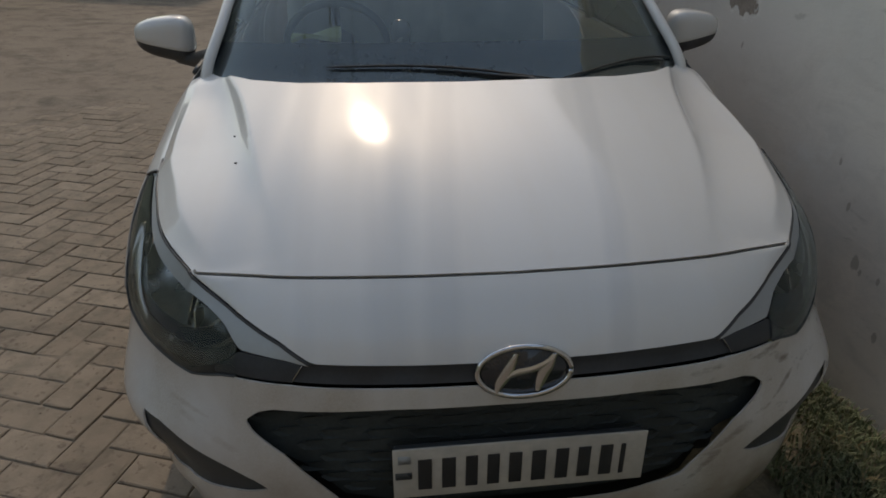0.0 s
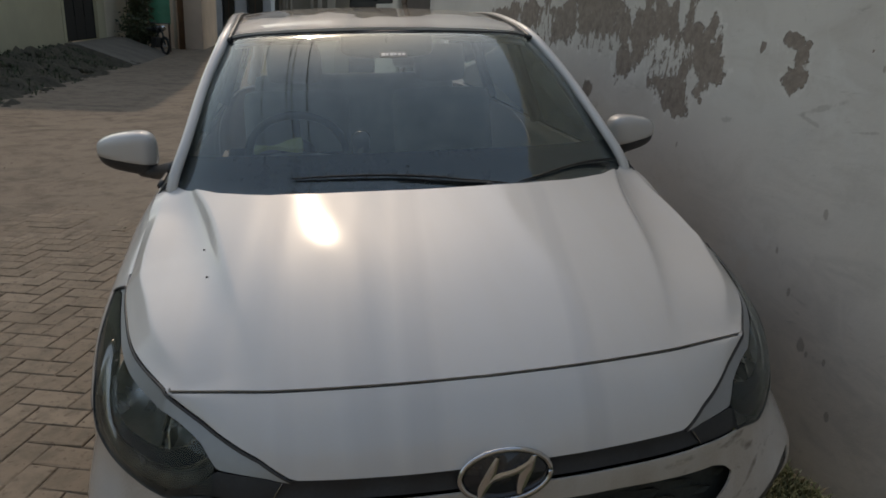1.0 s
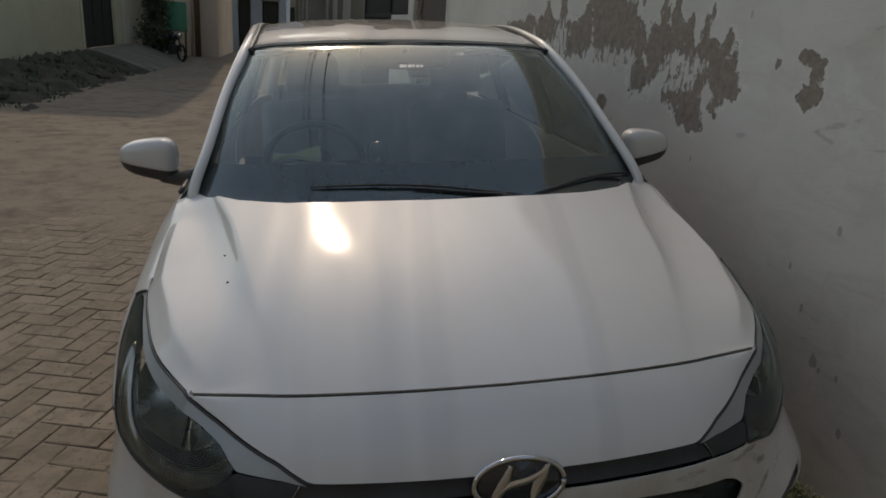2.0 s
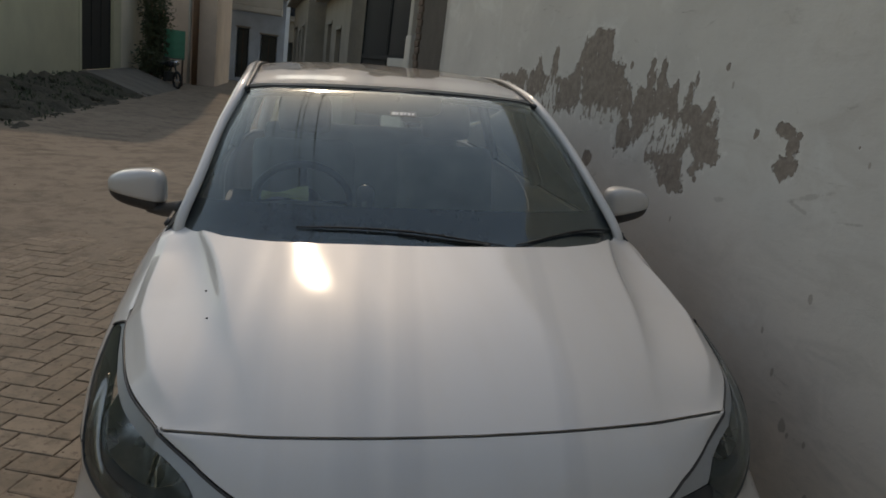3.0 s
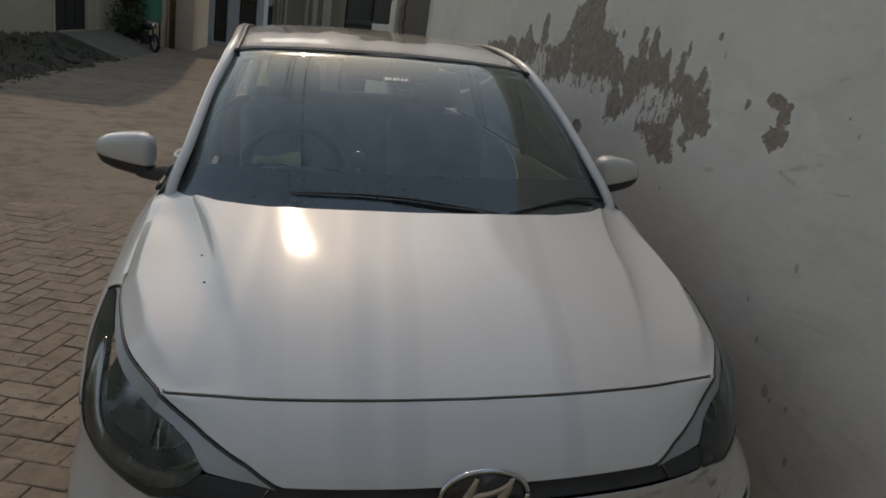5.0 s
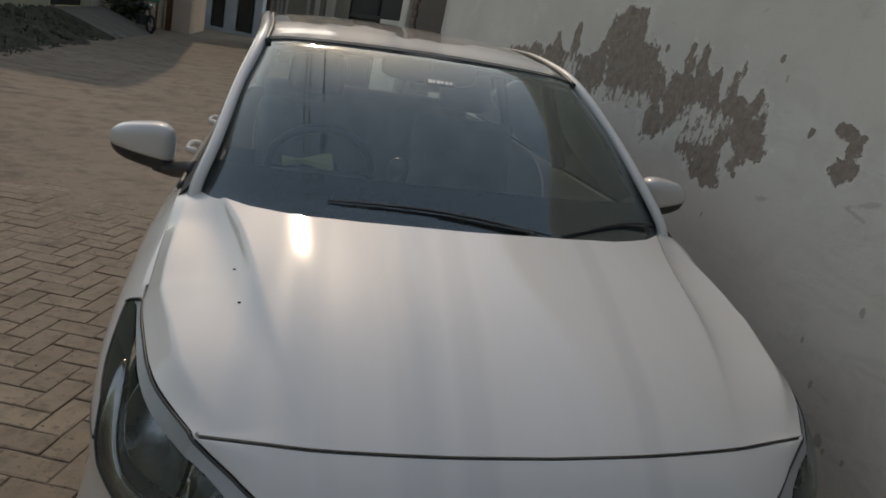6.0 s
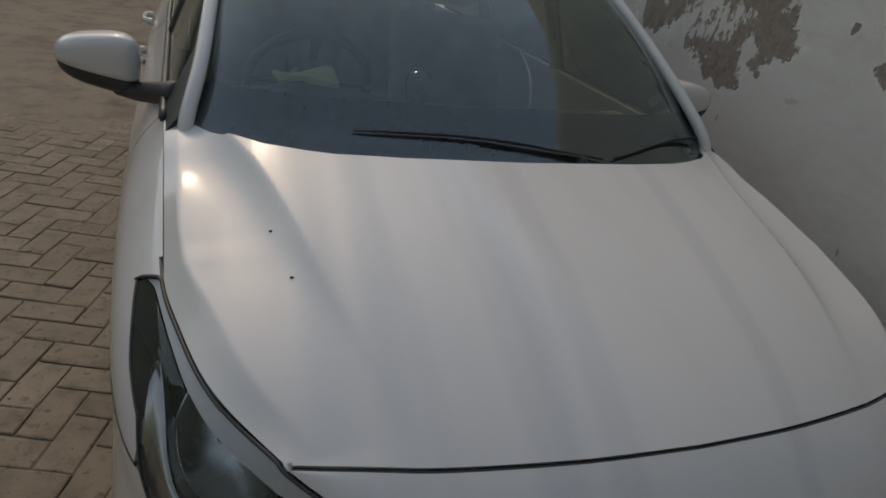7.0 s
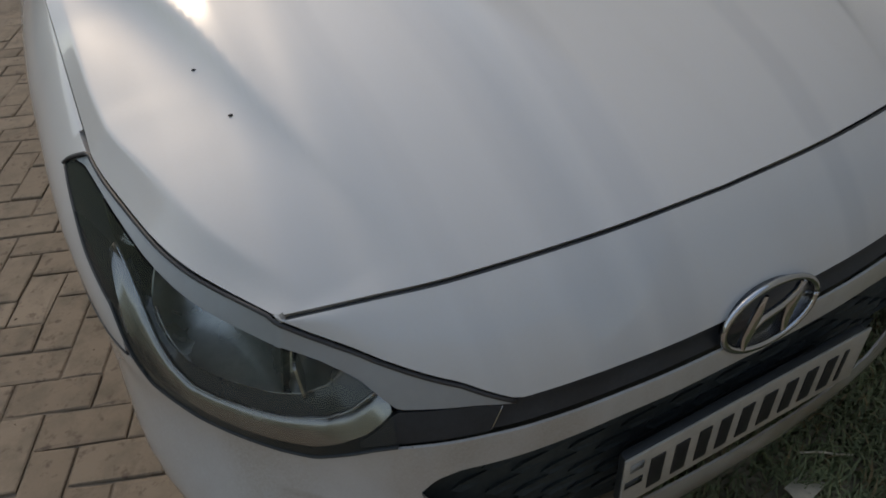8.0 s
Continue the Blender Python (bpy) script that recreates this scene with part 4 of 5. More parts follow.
# ---------------------------------------------------------------- the ground
SLOPE = math.tan(radians(CAMBER))


def ground_z(x, y):
    """Height of the lane: it falls from the wall to the lane's middle, then runs level."""
    return SLOPE * (max(x, -3.0) if x > -3.0 else -3.0) if x < 1.6 else SLOPE * 1.6


def ground_material():
    n = Nodes("dusty_earth")
    big = n.noise(0.6, 5, 0.6)
    mid = n.noise(4.0, 6, 0.65)
    fine = n.noise(55.0, 6, 0.7)
    c = n.mix(n.ramp(big, 0.3, 0.7), (0.285, 0.232, 0.178), (0.225, 0.183, 0.14))
    c = n.mix(n.ramp(mid, 0.47, 0.64, 0, 0.7), c, (0.145, 0.112, 0.086))
    c = n.mix(n.ramp(fine, 0.5, 0.8, 0, 0.5), c, (0.29, 0.24, 0.19))
    smudge = n.noise(1.6, 6, 0.68, n.coords((0.8, 1.3, 1), (0, 0, 0.35)), 0.8)
    c = n.mix(n.ramp(smudge, 0.55, 0.68, 0, 0.75), c, (0.105, 0.088, 0.070))
    clod = n.noise(14.0, 5, 0.7)
    c = n.mix(n.ramp(clod, 0.58, 0.70, 0, 0.6), c, (0.12, 0.095, 0.075))
    n.bump(n.math("ADD", n.math("ADD", mid, n.math("MULTIPLY", clod, 0.6)), n.math("MULTIPLY", fine, 0.4)), 0.7, 0.02)
    return n.set(Base_Color=c, Roughness=0.95)


EARTH = ground_material()
xs = sorted(set([-400, -150, -60, -25, -12, -8, -6.5, -5] + [round(-4 + 0.2 * k, 2) for k in range(29)] + [1.8, 3, 6, 15, 50, 150, 400]))
ys = sorted(set([-400, -120, -40, -15, -8, -5] + [round(-3.6 + 0.3 * k, 2) for k in range(60)] + [16, 18, 22, 28, 36, 50, 80, 150, 400]))


def sheet_z(x, y):
    """The earth lies under the pavers near by and drifts over them farther on."""
    z = ground_z(x, y) - 0.0055
    if -30 < x < 6 and -10 < y < 40:
        z += 0.009 * noise.noise(Vector((x * 0.9, y * 0.9, 3)))
        drift = min(max((y - 3.95 + 0.6 * noise.noise(Vector((x * 1.1, y * 1.1, 8)))) / 1.6, 0), 1)
        z += 0.020 * drift
        if -3.6 < x < 0.35 and y < 3.6:
            z = min(z, ground_z(x, y) - 0.0045)
    return z


bm = bmesh.new()
grid = [[bm.verts.new((x, y, sheet_z(x, y))) for y in ys] for x in xs]
for i in range(len(xs) - 1):
    for j in range(len(ys) - 1):
        bm.faces.new((grid[i][j], grid[i + 1][j], grid[i + 1][j + 1], grid[i][j + 1]))
tagged(part("ground", bm, EARTH), "dusty brown earth lane", "ground", kind="structure")

# ---------------------------------------------------------------- the wall
def wall_material():
    n = Nodes("peeling_whitewash")
    tc = n.coords()
    s = n.node("ShaderNodeSeparateXYZ")
    n.link(tc, s.inputs[0])
    Y, Z = s.outputs[1], s.outputs[2]
    rag = n.noise(8.0, 8, 0.66, n.coords((1, 1.0, 0.6)))
    chip = n.noise(17.0, 7, 0.7, n.coords((1, 1.1, 1.0)))
    # bare patches: middle and half size along the wall and in height; then the narrow tongues on their tops, and small chips
    masses = [(2.585, 1.665, 0.175, 0.175), (2.47, 1.53, 0.26, 0.16), (3.90, 1.53, 0.22, 0.035), (3.36, 1.51, 0.25, 0.085), (2.98, 1.47, 0.24, 0.115), (2.40, 1.43, 0.17, 0.08), (2.00, 1.45, 0.15, 0.13), (2.14, 1.33, 0.10, 0.085),
              (1.82, 1.49, 0.13, 0.075), (1.64, 1.445, 0.15, 0.08), (1.525, 1.385, 0.100, 0.105), (1.76, 1.30, 0.16, 0.10), (1.70, 1.195, 0.11, 0.06), (1.55, 1.255, 0.045, 0.03), (2.47, 1.165, 0.055, 0.040), (2.80, 1.52, 0.13, 0.105), (2.22, 1.475, 0.12, 0.085), (3.62, 1.53, 0.10, 0.06)]
    tongues = [(3.36, 1.605, 0.060, 0.095), (3.12, 1.63, 0.055, 0.14), (2.005, 1.60, 0.045, 0.105), (1.918, 1.60, 0.040, 0.100), (1.683, 1.53, 0.050, 0.12), (1.525, 1.475, 0.050, 0.085), (1.79, 1.56, 0.03, 0.05)]
    chips = [(1.075, 1.457, 0.052, 0.030), (1.036, 1.41, 0.034, 0.050), (1.036, 1.345, 0.056, 0.042), (1.018, 1.452, 0.022, 0.020), (1.224, 1.437, 0.020, 0.024), (1.473, 1.669, 0.014, 0.018), (0.772, 1.447, 0.006, 0.008), (1.52, 1.215, 0.016, 0.016), (2.20, 1.66, 0.016, 0.02)]
    best = None
    for group_, power in ((masses, 2.8), (tongues, 1.3), (chips, 2.0)):
        for cy, cz, ry, rz in group_:
            a = n.math("POWER", n.math("ABSOLUTE", n.math("DIVIDE", n.math("SUBTRACT", Y, cy), ry)), power)
            b = n.math("POWER", n.math("ABSOLUTE", n.math("DIVIDE", n.math("SUBTRACT", Z, cz), rz)), power)
            d = n.math("MULTIPLY", n.math("SUBTRACT", 1.0, n.math("POWER", n.math("ADD", a, b), 1 / power)), max(10 * min(ry, rz), 0.75))
            best = d if best is None else n.math("MAXIMUM", best, d)
    best = n.math("MAXIMUM", best, -1.2)
    field = n.math("ADD", best, n.math("MULTIPLY", n.math("SUBTRACT", rag, 0.52), 2.3))
    field = n.math("ADD", field, n.math("MULTIPLY", n.math("SUBTRACT", chip, 0.5), 1.9))
    # flakes of paint that still hold within the bare patches
    flakes = None
    for cy, cz, ry, rz in ((1.81, 1.375, 0.16, 0.085), (1.60, 1.285, 0.04, 0.04), (2.42, 1.40, 0.20, 0.05), (3.12, 1.45, 0.12, 0.12)):
        isle = n.math("SUBTRACT", 1.0, n.math("ADD", n.math("POWER", n.math("ABSOLUTE", n.math("DIVIDE", n.math("SUBTRACT", Y, cy), ry)), 2.0), n.math("POWER", n.math("ABSOLUTE", n.math("DIVIDE", n.math("SUBTRACT", Z, cz), rz)), 2.0)))
        flakes = isle if flakes is None else n.math("MAXIMUM", flakes, isle)
    flake = n.math("ADD", n.math("MAXIMUM", flakes, -1.0), n.math("MULTIPLY", n.math("SUBTRACT", n.noise(24.0, 6, 0.72, n.coords((1, 1.35, 0.6))), 0.515), 8.5))
    field = n.math("SUBTRACT", field, n.math("MULTIPLY", n.ramp(flake, 0.25, 0.4), 4.0))
    bare = n.ramp(field, 0.0, 0.07)
    stain = n.noise(1.3, 6, 0.62)
    # warm dust tint towards the foot, paled to paint in missing bounced light
    dust_lift = n.math("MULTIPLY", n.ramp(n.math("ADD", Z, n.math("MULTIPLY", n.math("SUBTRACT", n.noise(2.2, 5, 0.6), 0.5), 0.8)), 1.25, 0.35), n.ramp(stain, 0.3, 0.7, 0.5, 1.0))
    c = n.mix(n.ramp(stain, 0.35, 0.7), (0.590, 0.568, 0.541), (0.505, 0.487, 0.466))
    c = n.mix(n.ramp(n.noise(30.0, 6, 0.7), 0.6, 0.8, 0, 0.5), c, (0.40, 0.38, 0.34))
    c = n.mix(n.math("MULTIPLY", dust_lift, 0.85), c, (0.78, 0.66, 0.56))
    # long soft smears where the wall was rubbed, and scraped lines
    smear = n.noise(3.0, 7, 0.68, n.coords((1, 1.0, 2.2), (0.3, 0, 0)), 0.8)
    c = n.mix(n.math("MULTIPLY", n.ramp(smear, 0.48, 0.72), n.ramp(Y, 2.2, 0.9, 0.15, 0.55)), c, (0.45, 0.415, 0.38))
    scrape = n.noise(8.0, 8, 0.75, n.coords((1, 0.7, 3.0), (-0.04, 0, 0)), 1.2)
    c = n.mix(n.math("MULTIPLY", n.ramp(scrape, 0.60, 0.70), n.ramp(stain, 0.38, 0.56, 0.1, 0.7)), c, (0.27, 0.24, 0.215))
    pale = n.noise(2.0, 6, 0.66, n.coords((1, 1, 1.2), (0.9, 0, 0)), 0.5)
    c = n.mix(n.ramp(pale, 0.55, 0.70, 0, 0.5), c, (0.70, 0.70, 0.68))
    # chalky wash where the paint crumbles under the bare patches, and thin dark scratches
    for cy, cz, ry, rz in ((2.62, 1.22, 0.60, 0.20), (1.55, 1.10, 0.45, 0.14), (3.2, 1.30, 0.5, 0.12)):
        e = n.math("SUBTRACT", 1.0, n.math("ADD", n.math("POWER", n.math("DIVIDE", n.math("SUBTRACT", Y, cy), ry), 2.0), n.math("POWER", n.math("DIVIDE", n.math("SUBTRACT", Z, cz), rz), 2.0)))
        c = n.mix(n.math("MULTIPLY", n.ramp(n.math("ADD", e, n.math("MULTIPLY", n.math("SUBTRACT", rag, 0.5), 2.5)), -0.1, 0.9), n.ramp(chip, 0.3, 0.65, 0.25, 0.75)), c, (0.63, 0.585, 0.55))
    for cy, cz, ry, rz, slant in ((0.905, 1.265, 0.080, 0.010, -0.35), (0.94, 1.222, 0.040, 0.008, 0.3), (1.337, 1.165, 0.045, 0.012, -0.2), (0.72, 1.22, 0.05, 0.005, -0.15)):
        dy = n.math("SUBTRACT", Y, cy)
        dz = n.math("SUBTRACT", n.math("SUBTRACT", Z, cz), n.math("MULTIPLY", dy, slant))
        e = n.math("ADD", n.math("POWER", n.math("DIVIDE", dy, ry), 2.0), n.math("POWER", n.math("DIVIDE", dz, rz), 2.0))
        c = n.mix(n.ramp(n.math("ADD", e, n.math("MULTIPLY", n.math("SUBTRACT", chip, 0.5), 7.0)), 1.2, 0.2, 0.0, 0.45), c, (0.32, 0.29, 0.265))
    # small pits where the plaster was knocked out
    for cy, cz, r in ((1.42, 1.60, 0.012), (0.76, 0.512, 0.020), (0.73, 0.49, 0.010), (0.66, 0.50, 0.009), (0.60, 0.34, 0.013), (0.79, 0.95, 0.012), (0.44, 1.0, 0.010), (0.72, 1.40, 0.009), (1.62, 1.02, 0.008), (0.95, 0.78, 0.008), (0.86, 0.66, 0.010)):
        d = n.math("ADD", n.math("POWER", n.math("DIVIDE", n.math("SUBTRACT", Y, cy), r * 0.8), 2.0), n.math("POWER", n.math("DIVIDE", n.math("SUBTRACT", Z, cz), r * 1.5), 2.0))
        c = n.mix(n.ramp(n.math("ADD", d, n.math("MULTIPLY", n.math("SUBTRACT", chip, 0.5), 5.0)), 1.0, 0.5, 0.0, 0.6), c, (0.27, 0.22, 0.185))
    plaster = n.mix(n.ramp(n.noise(26.0, 6, 0.7), 0.35, 0.7), (0.200, 0.165, 0.143), (0.315, 0.265, 0.232))
    plaster = n.mix(n.ramp(n.noise(70.0, 6, 0.75), 0.60, 0.70, 0, 0.6), plaster, (0.40, 0.365, 0.335))
    plaster = n.mix(n.ramp(n.noise(9.0, 5, 0.7, None, 0.8), 0.56, 0.66, 0, 0.5), plaster, (0.135, 0.108, 0.093))
    # a pale rim where the paint lifts round each bare patch
    rim = n.math("MULTIPLY", n.ramp(field, -0.22, 0.0), n.ramp(chip, 0.40, 0.60, 0.0, 0.6))
    c = n.mix(rim, c, (0.76, 0.745, 0.72))
    c = n.mix(bare, c, plaster)
    h = n.math("ADD", n.math("MULTIPLY", bare, -1.2), n.math("ADD", n.math("MULTIPLY", n.noise(5.0, 6, 0.6), 0.9), n.math("ADD", n.math("MULTIPLY", scrape, 0.22), n.math("MULTIPLY", n.noise(90.0, 5, 0.7), 0.10))))
    n.bump(h, 0.7, 0.006)
    return n.set(Base_Color=c, Roughness=0.93)


WALLPAINT = wall_material()


def wall_face(y):
    return 1.252 - 0.0659 * y


# a long plastered wall, its face slightly wavy; it goes on behind the viewer
bm = bmesh.new()
yy = steps(-9.0, 5.99, 76)
zz = steps(-0.1, 3.0, 22)
face = [[bm.verts.new((wall_face(y) + 0.010 * noise.noise(Vector((y * 0.8, z * 0.8, 1))), y, z)) for z in zz] for y in yy]
back = [[bm.verts.new((wall_face(y) + 0.24, y, z)) for z in (zz[0], zz[-1])] for y in yy]
for i in range(len(yy) - 1):
    for j in range(len(zz) - 1):
        bm.faces.new((face[i][j], face[i][j + 1], face[i + 1][j + 1], face[i + 1][j]))
    bm.faces.new((back[i][0], back[i + 1][0], back[i + 1][1], back[i][1]))
    bm.faces.new((face[i][-1], back[i][1], back[i + 1][1], face[i + 1][-1]))
for k in (0, -1):
    bm.faces.new([*face[k], back[k][1], back[k][0]] if k == 0 else [back[k][0], back[k][1], *face[k][::-1]])
wall = tagged(part("wall_east", bm, WALLPAINT), "whitewashed plaster wall with large peeling patches", "wall", kind="structure")


# ---------------------------------------------------------------- pavers and grass
def paver_material():
    n = Nodes("dusty_paver")
    info = n.node("ShaderNodeObjectInfo")
    isl = n.node("ShaderNodeNewGeometry")
    pick = n.math("FRACT", n.math("ADD", info.outputs["Random"], isl.outputs["Random Per Island"]))
    geo = n.node("ShaderNodeNewGeometry")
    sc = n.node("ShaderNodeVectorMath")
    n.link(geo.outputs["Position"], sc.inputs[0])
    pos = sc.outputs[0]
    big, mid, fine = n.noise(1.1, 4, 0.6, pos), n.noise(11.0, 6, 0.65, pos), n.noise(120.0, 5, 0.7, pos)
    c = n.mix(pick, (0.240, 0.188, 0.138), (0.315, 0.252, 0.190))
    c = n.mix(n.ramp(mid, 0.42, 0.70, 0, 0.75), c, (0.130, 0.110, 0.082))
    c = n.mix(n.ramp(big, 0.40, 0.66, 0, 0.6), c, (0.25, 0.20, 0.15))
    c = n.mix(n.ramp(fine, 0.62, 0.78, 0, 0.6), c, (0.13, 0.10, 0.08))
    spill = n.noise(2.6, 6, 0.7, pos, 0.6)
    c = n.mix(n.ramp(spill, 0.56, 0.68, 0, 0.55), c, (0.085, 0.066, 0.050))
    worn = n.noise(34.0, 4, 0.6, pos)
    c = n.mix(n.ramp(worn, 0.57, 0.68, 0, 0.7), c, (0.115, 0.080, 0.062))
    n.bump(n.math("ADD", n.math("MULTIPLY", mid, 0.6), n.math("MULTIPLY", fine, 0.6)), 0.55, 0.006)
    return n.set(Base_Color=c, Roughness=0.92)


PAVER = paver_material()
PAVE_TURN = radians(69.75)
LONG, WIDE = 0.2230, 0.1115


def paver_shape(bm, m, seed):
    """One block with a worn, chipped bevel round its top."""
    r = random.Random(seed)
    a, b = LONG / 2 - 0.0022, WIDE / 2 - 0.0022
    cut = a * r.uniform(-0.5, 0.5), a * r.uniform(-0.5, 0.5)
    rim = [(-a, -b), (cut[0], -b), (a, -b), (a, b * r.uniform(-0.4, 0.4)), (a, b), (cut[1], b), (-a, b), (-a, b * r.uniform(-0.4, 0.4))]
    low, mid, top = [], [], []
    for x, y in rim:
        e, g = r.uniform(0.0, 0.0022), r.uniform(0.003, 0.0055) + (0.008 if r.random() < 0.10 else 0.0)
        x, y = x * (1 - e / a), y * (1 - e / b)
        low.append(bm.verts.new(m @ Vector((x, y, -0.04))))
        mid.append(bm.verts.new(m @ Vector((x, y, -r.uniform(0.002, 0.004)))))
        top.append(bm.verts.new(m @ Vector((x * (1 - g / a), y * (1 - g / b), 0))))
    for lower, upper in ((low, mid), (mid, top)):
        for k in range(8):
            bm.faces.new((lower[k], lower[(k + 1) % 8], upper[(k + 1) % 8], upper[k]))
    bm.faces.new(top)


paver_meshes = []
for k in range(12):
    bm = bmesh.new()
    paver_shape(bm, Matrix.Identity(4), k)
    me = bpy.data.meshes.new("paver")
    bm.to_mesh(me)
    bm.free()
    me.materials.append(PAVER)
    paver_meshes.append(me)
pavement = tagged(new("pavement"), "dusty brown herringbone block paving", "pavement", kind="structure")
rest = bmesh.new()
rng = random.Random(7)
lane_turn = Matrix.Rotation(PAVE_TURN, 4, "Z")
near = []
for i in range(-70, 71):
    for j in range(-70, 71):
        # herringbone: an L of one lying and one standing block, stepped along the diagonal
        if (i - j) % 4 == 0:
            kinds = ((i + 1.0, j + 0.5, 0.0),)
        elif (i - j) % 4 == 2:
            kinds = ((i + 0.5, j + 0.0 - 0.0, 90.0),)
        else:
            continue
        for u, v, ang in kinds:
            p = lane_turn @ Vector((u * WIDE, v * WIDE, 0))
            x, y = p.x + 0.2089, p.y - 0.0381
            edge = -0.12 + 0.10 * noise.noise(Vector((y * 1.7, 0, 5)))
            if not (-3.3 < x < edge and -1.6 < y < 5.6):
                continue
            jig = Euler((radians(rng.gauss(0, 0.5)), radians(rng.gauss(0, 0.5)), radians(rng.gauss(0, 0.7))))
            m = Matrix.Translation((x, y, ground_z(x, y) + rng.gauss(0, 0.0012))) @ pose(0, 0, 0, 0, -CAMBER, 0) @ lane_turn @ Matrix.Rotation(radians(ang), 4, "Z") @ jig.to_matrix().to_4x4()
            if -2.05 < x < -0.72 and -0.15 < y < 3.3 and len(near) < 300:
                near.append(m)
            else:
                paver_shape(rest, m, 7 * i + 131 * j)
tagged(part("far_pavers", rest, PAVER, pavement, smooth=False), kind="stuff")

GRASS = plain("grass_blade", (0.175, 0.205, 0.105), 0.6, vary=0.45, scale=5, fine=40, bump=0)
STRAW = plain("dry_grass", (0.22, 0.17, 0.09), 0.8, vary=0.3, bump=0)
SOIL = plain("dark_soil", (0.23, 0.195, 0.135), 0.95, vary=0.4, scale=5, fine=60, bump=0.8, dist=0.01)
bm = bmesh.new()
gx, gy = steps(-0.22, 1.26, 38), steps(-1.7, 1.4, 60)
gv = [[bm.verts.new((x, y, ground_z(x, y) + 0.002 - 0.05 * max(0, 0.10 - x + 0.25 * noise.noise(Vector((y * 1.3, x, 6)))) - 0.05 * max(0, -1.0 - y + 0.5 * noise.noise(Vector((x * 1.5, 2, 6)))) - 0.05 * max(0, y - 0.9 + 0.4 * noise.noise(Vector((x * 2.0, 5, 6)))) + 0.012 * noise.noise(Vector((x * 4, y * 4, 2))) + 0.03 * max(0, x - 0.9))) for y in gy] for x in gx]
for i in range(len(gx) - 1):
    for j in range(len(gy) - 1):
        bm.faces.new((gv[i][j], gv[i + 1][j], gv[i + 1][j + 1], gv[i][j + 1]))
tagged(part("soil", bm, SOIL), "dark soil under grass", "soil", kind="structure")


def blades(count, lo, hi, height, seed, flat=0.5):
    r = random.Random(seed)
    verts, faces = [], []
    while len(faces) < count * 2:
        x, y = r.uniform(lo[0], hi[0]), r.uniform(lo[1], hi[1])
        thick = noise.noise(Vector((x * 3, y * 3, 9)))
        if thick < -0.75 + 0.4 * r.random():
            continue
        if y < -1.15 + 0.55 * noise.noise(Vector((x * 2.1, 7, 1))) or x < 0.0 + 0.22 * noise.noise(Vector((y * 1.9, 3, 2))):
            continue
        if x > wall_face(y) - 0.02 or (x < 0.80 and y > 0.22):
            continue
        z = ground_z(x, y) + 0.005 + 0.03 * max(0, x - 0.9)
        h, a, w = height * r.uniform(0.4, 1.2), r.uniform(0, 6.28), r.uniform(0.0015, 0.0035)
        lean = r.uniform(0.2, 1.1) * flat * 2
        d, s = Vector((math.cos(a), math.sin(a), 0)), Vector((-math.sin(a), math.cos(a), 0)) * w
        p = Vector((x, y, z))
        k = len(verts)
        q = p + d * (h * 0.4 * lean) + Vector((0, 0, h * 0.6))
        e = p + d * (h * 1.0 * lean) + Vector((0, 0, h * (1.0 - 0.35 * lean)))
        verts += [p - s, p + s, q + s * 0.8, q - s * 0.8, e]
        faces += [(k, k + 1, k + 2, k + 3), (k + 3, k + 2, k + 4)]
    me = bpy.data.meshes.new("grass")
    me.from_pydata([tuple(v) for v in verts], [], faces)
    return me


for nm, mat_, lab, args in (("grass", GRASS, "short green grass at the foot of the wall", (30000, (-0.12, -1.6), (1.24, 1.25), 0.050, 3)), ("dry_grass", STRAW, "dry straw coloured grass stalks", (1300, (-0.12, -1.6), (1.24, 1.25), 0.06, 4))):
    me = blades(*args)
    me.materials.append(mat_)
    tagged(new(nm, me), lab, "grass", kind="stuff")

# ---------------------------------------------------------------- right-hand row beyond the wall
BRICK = plain("brown_brick", (0.12, 0.085, 0.068), 0.92, vary=0.3, scale=9, fine=70, bump=0.5, dist=0.004)
# dark tone: the pier's shaded return face is put into the colour
MORTAR = plain("shaded_mortar", (0.085, 0.074, 0.066), 0.95, vary=0.25, scale=3, fine=40, bump=0.4)
PLASTER = plain("grey_plaster", (0.44, 0.43, 0.40), 0.93, vary=0.12, scale=1.5, fine=40, bump=0.3)
CREAM = plain("cream_wall", (0.50, 0.49, 0.36), 0.92, vary=0.10, scale=1.2, fine=30, bump=0.2)
PALE = plain("pale_wall", (0.74, 0.69, 0.58), 0.92, vary=0.10, scale=1.2, fine=30, bump=0.2)
PEACH = plain("peach_wall", (0.58, 0.47, 0.40), 0.92, vary=0.12, scale=1.2, fine=30, bump=0.2)
BLUE = plain("blue_wall", (0.36, 0.43, 0.53), 0.92, vary=0.15, scale=1.2, fine=30, bump=0.2)
GREY = plain("weathered_wall", (0.245, 0.23, 0.205), 0.93, vary=0.2, scale=1.0, fine=25, bump=0.3)
IRON = plain("dark_iron_gate", (0.028, 0.034, 0.034), 0.55, 0.2, vary=0.3, scale=4, fine=50)
# near black: the deep shade over the gates is put into this colour
SHADE_METAL = plain("shaded_sheet_metal", (0.010, 0.012, 0.013), 1.0, 0.0, vary=0.3, scale=3, fine=50)
CONCRETE = plain("rough_concrete", (0.27, 0.26, 0.24), 0.95, vary=0.2, scale=3, fine=50, bump=0.5, dist=0.008)
WOOD = plain("brown_post", (0.16, 0.085, 0.05), 0.7, vary=0.2)
GREEN = plain("green_sheet", (0.05, 0.26, 0.17), 0.6, vary=0.15, scale=4)
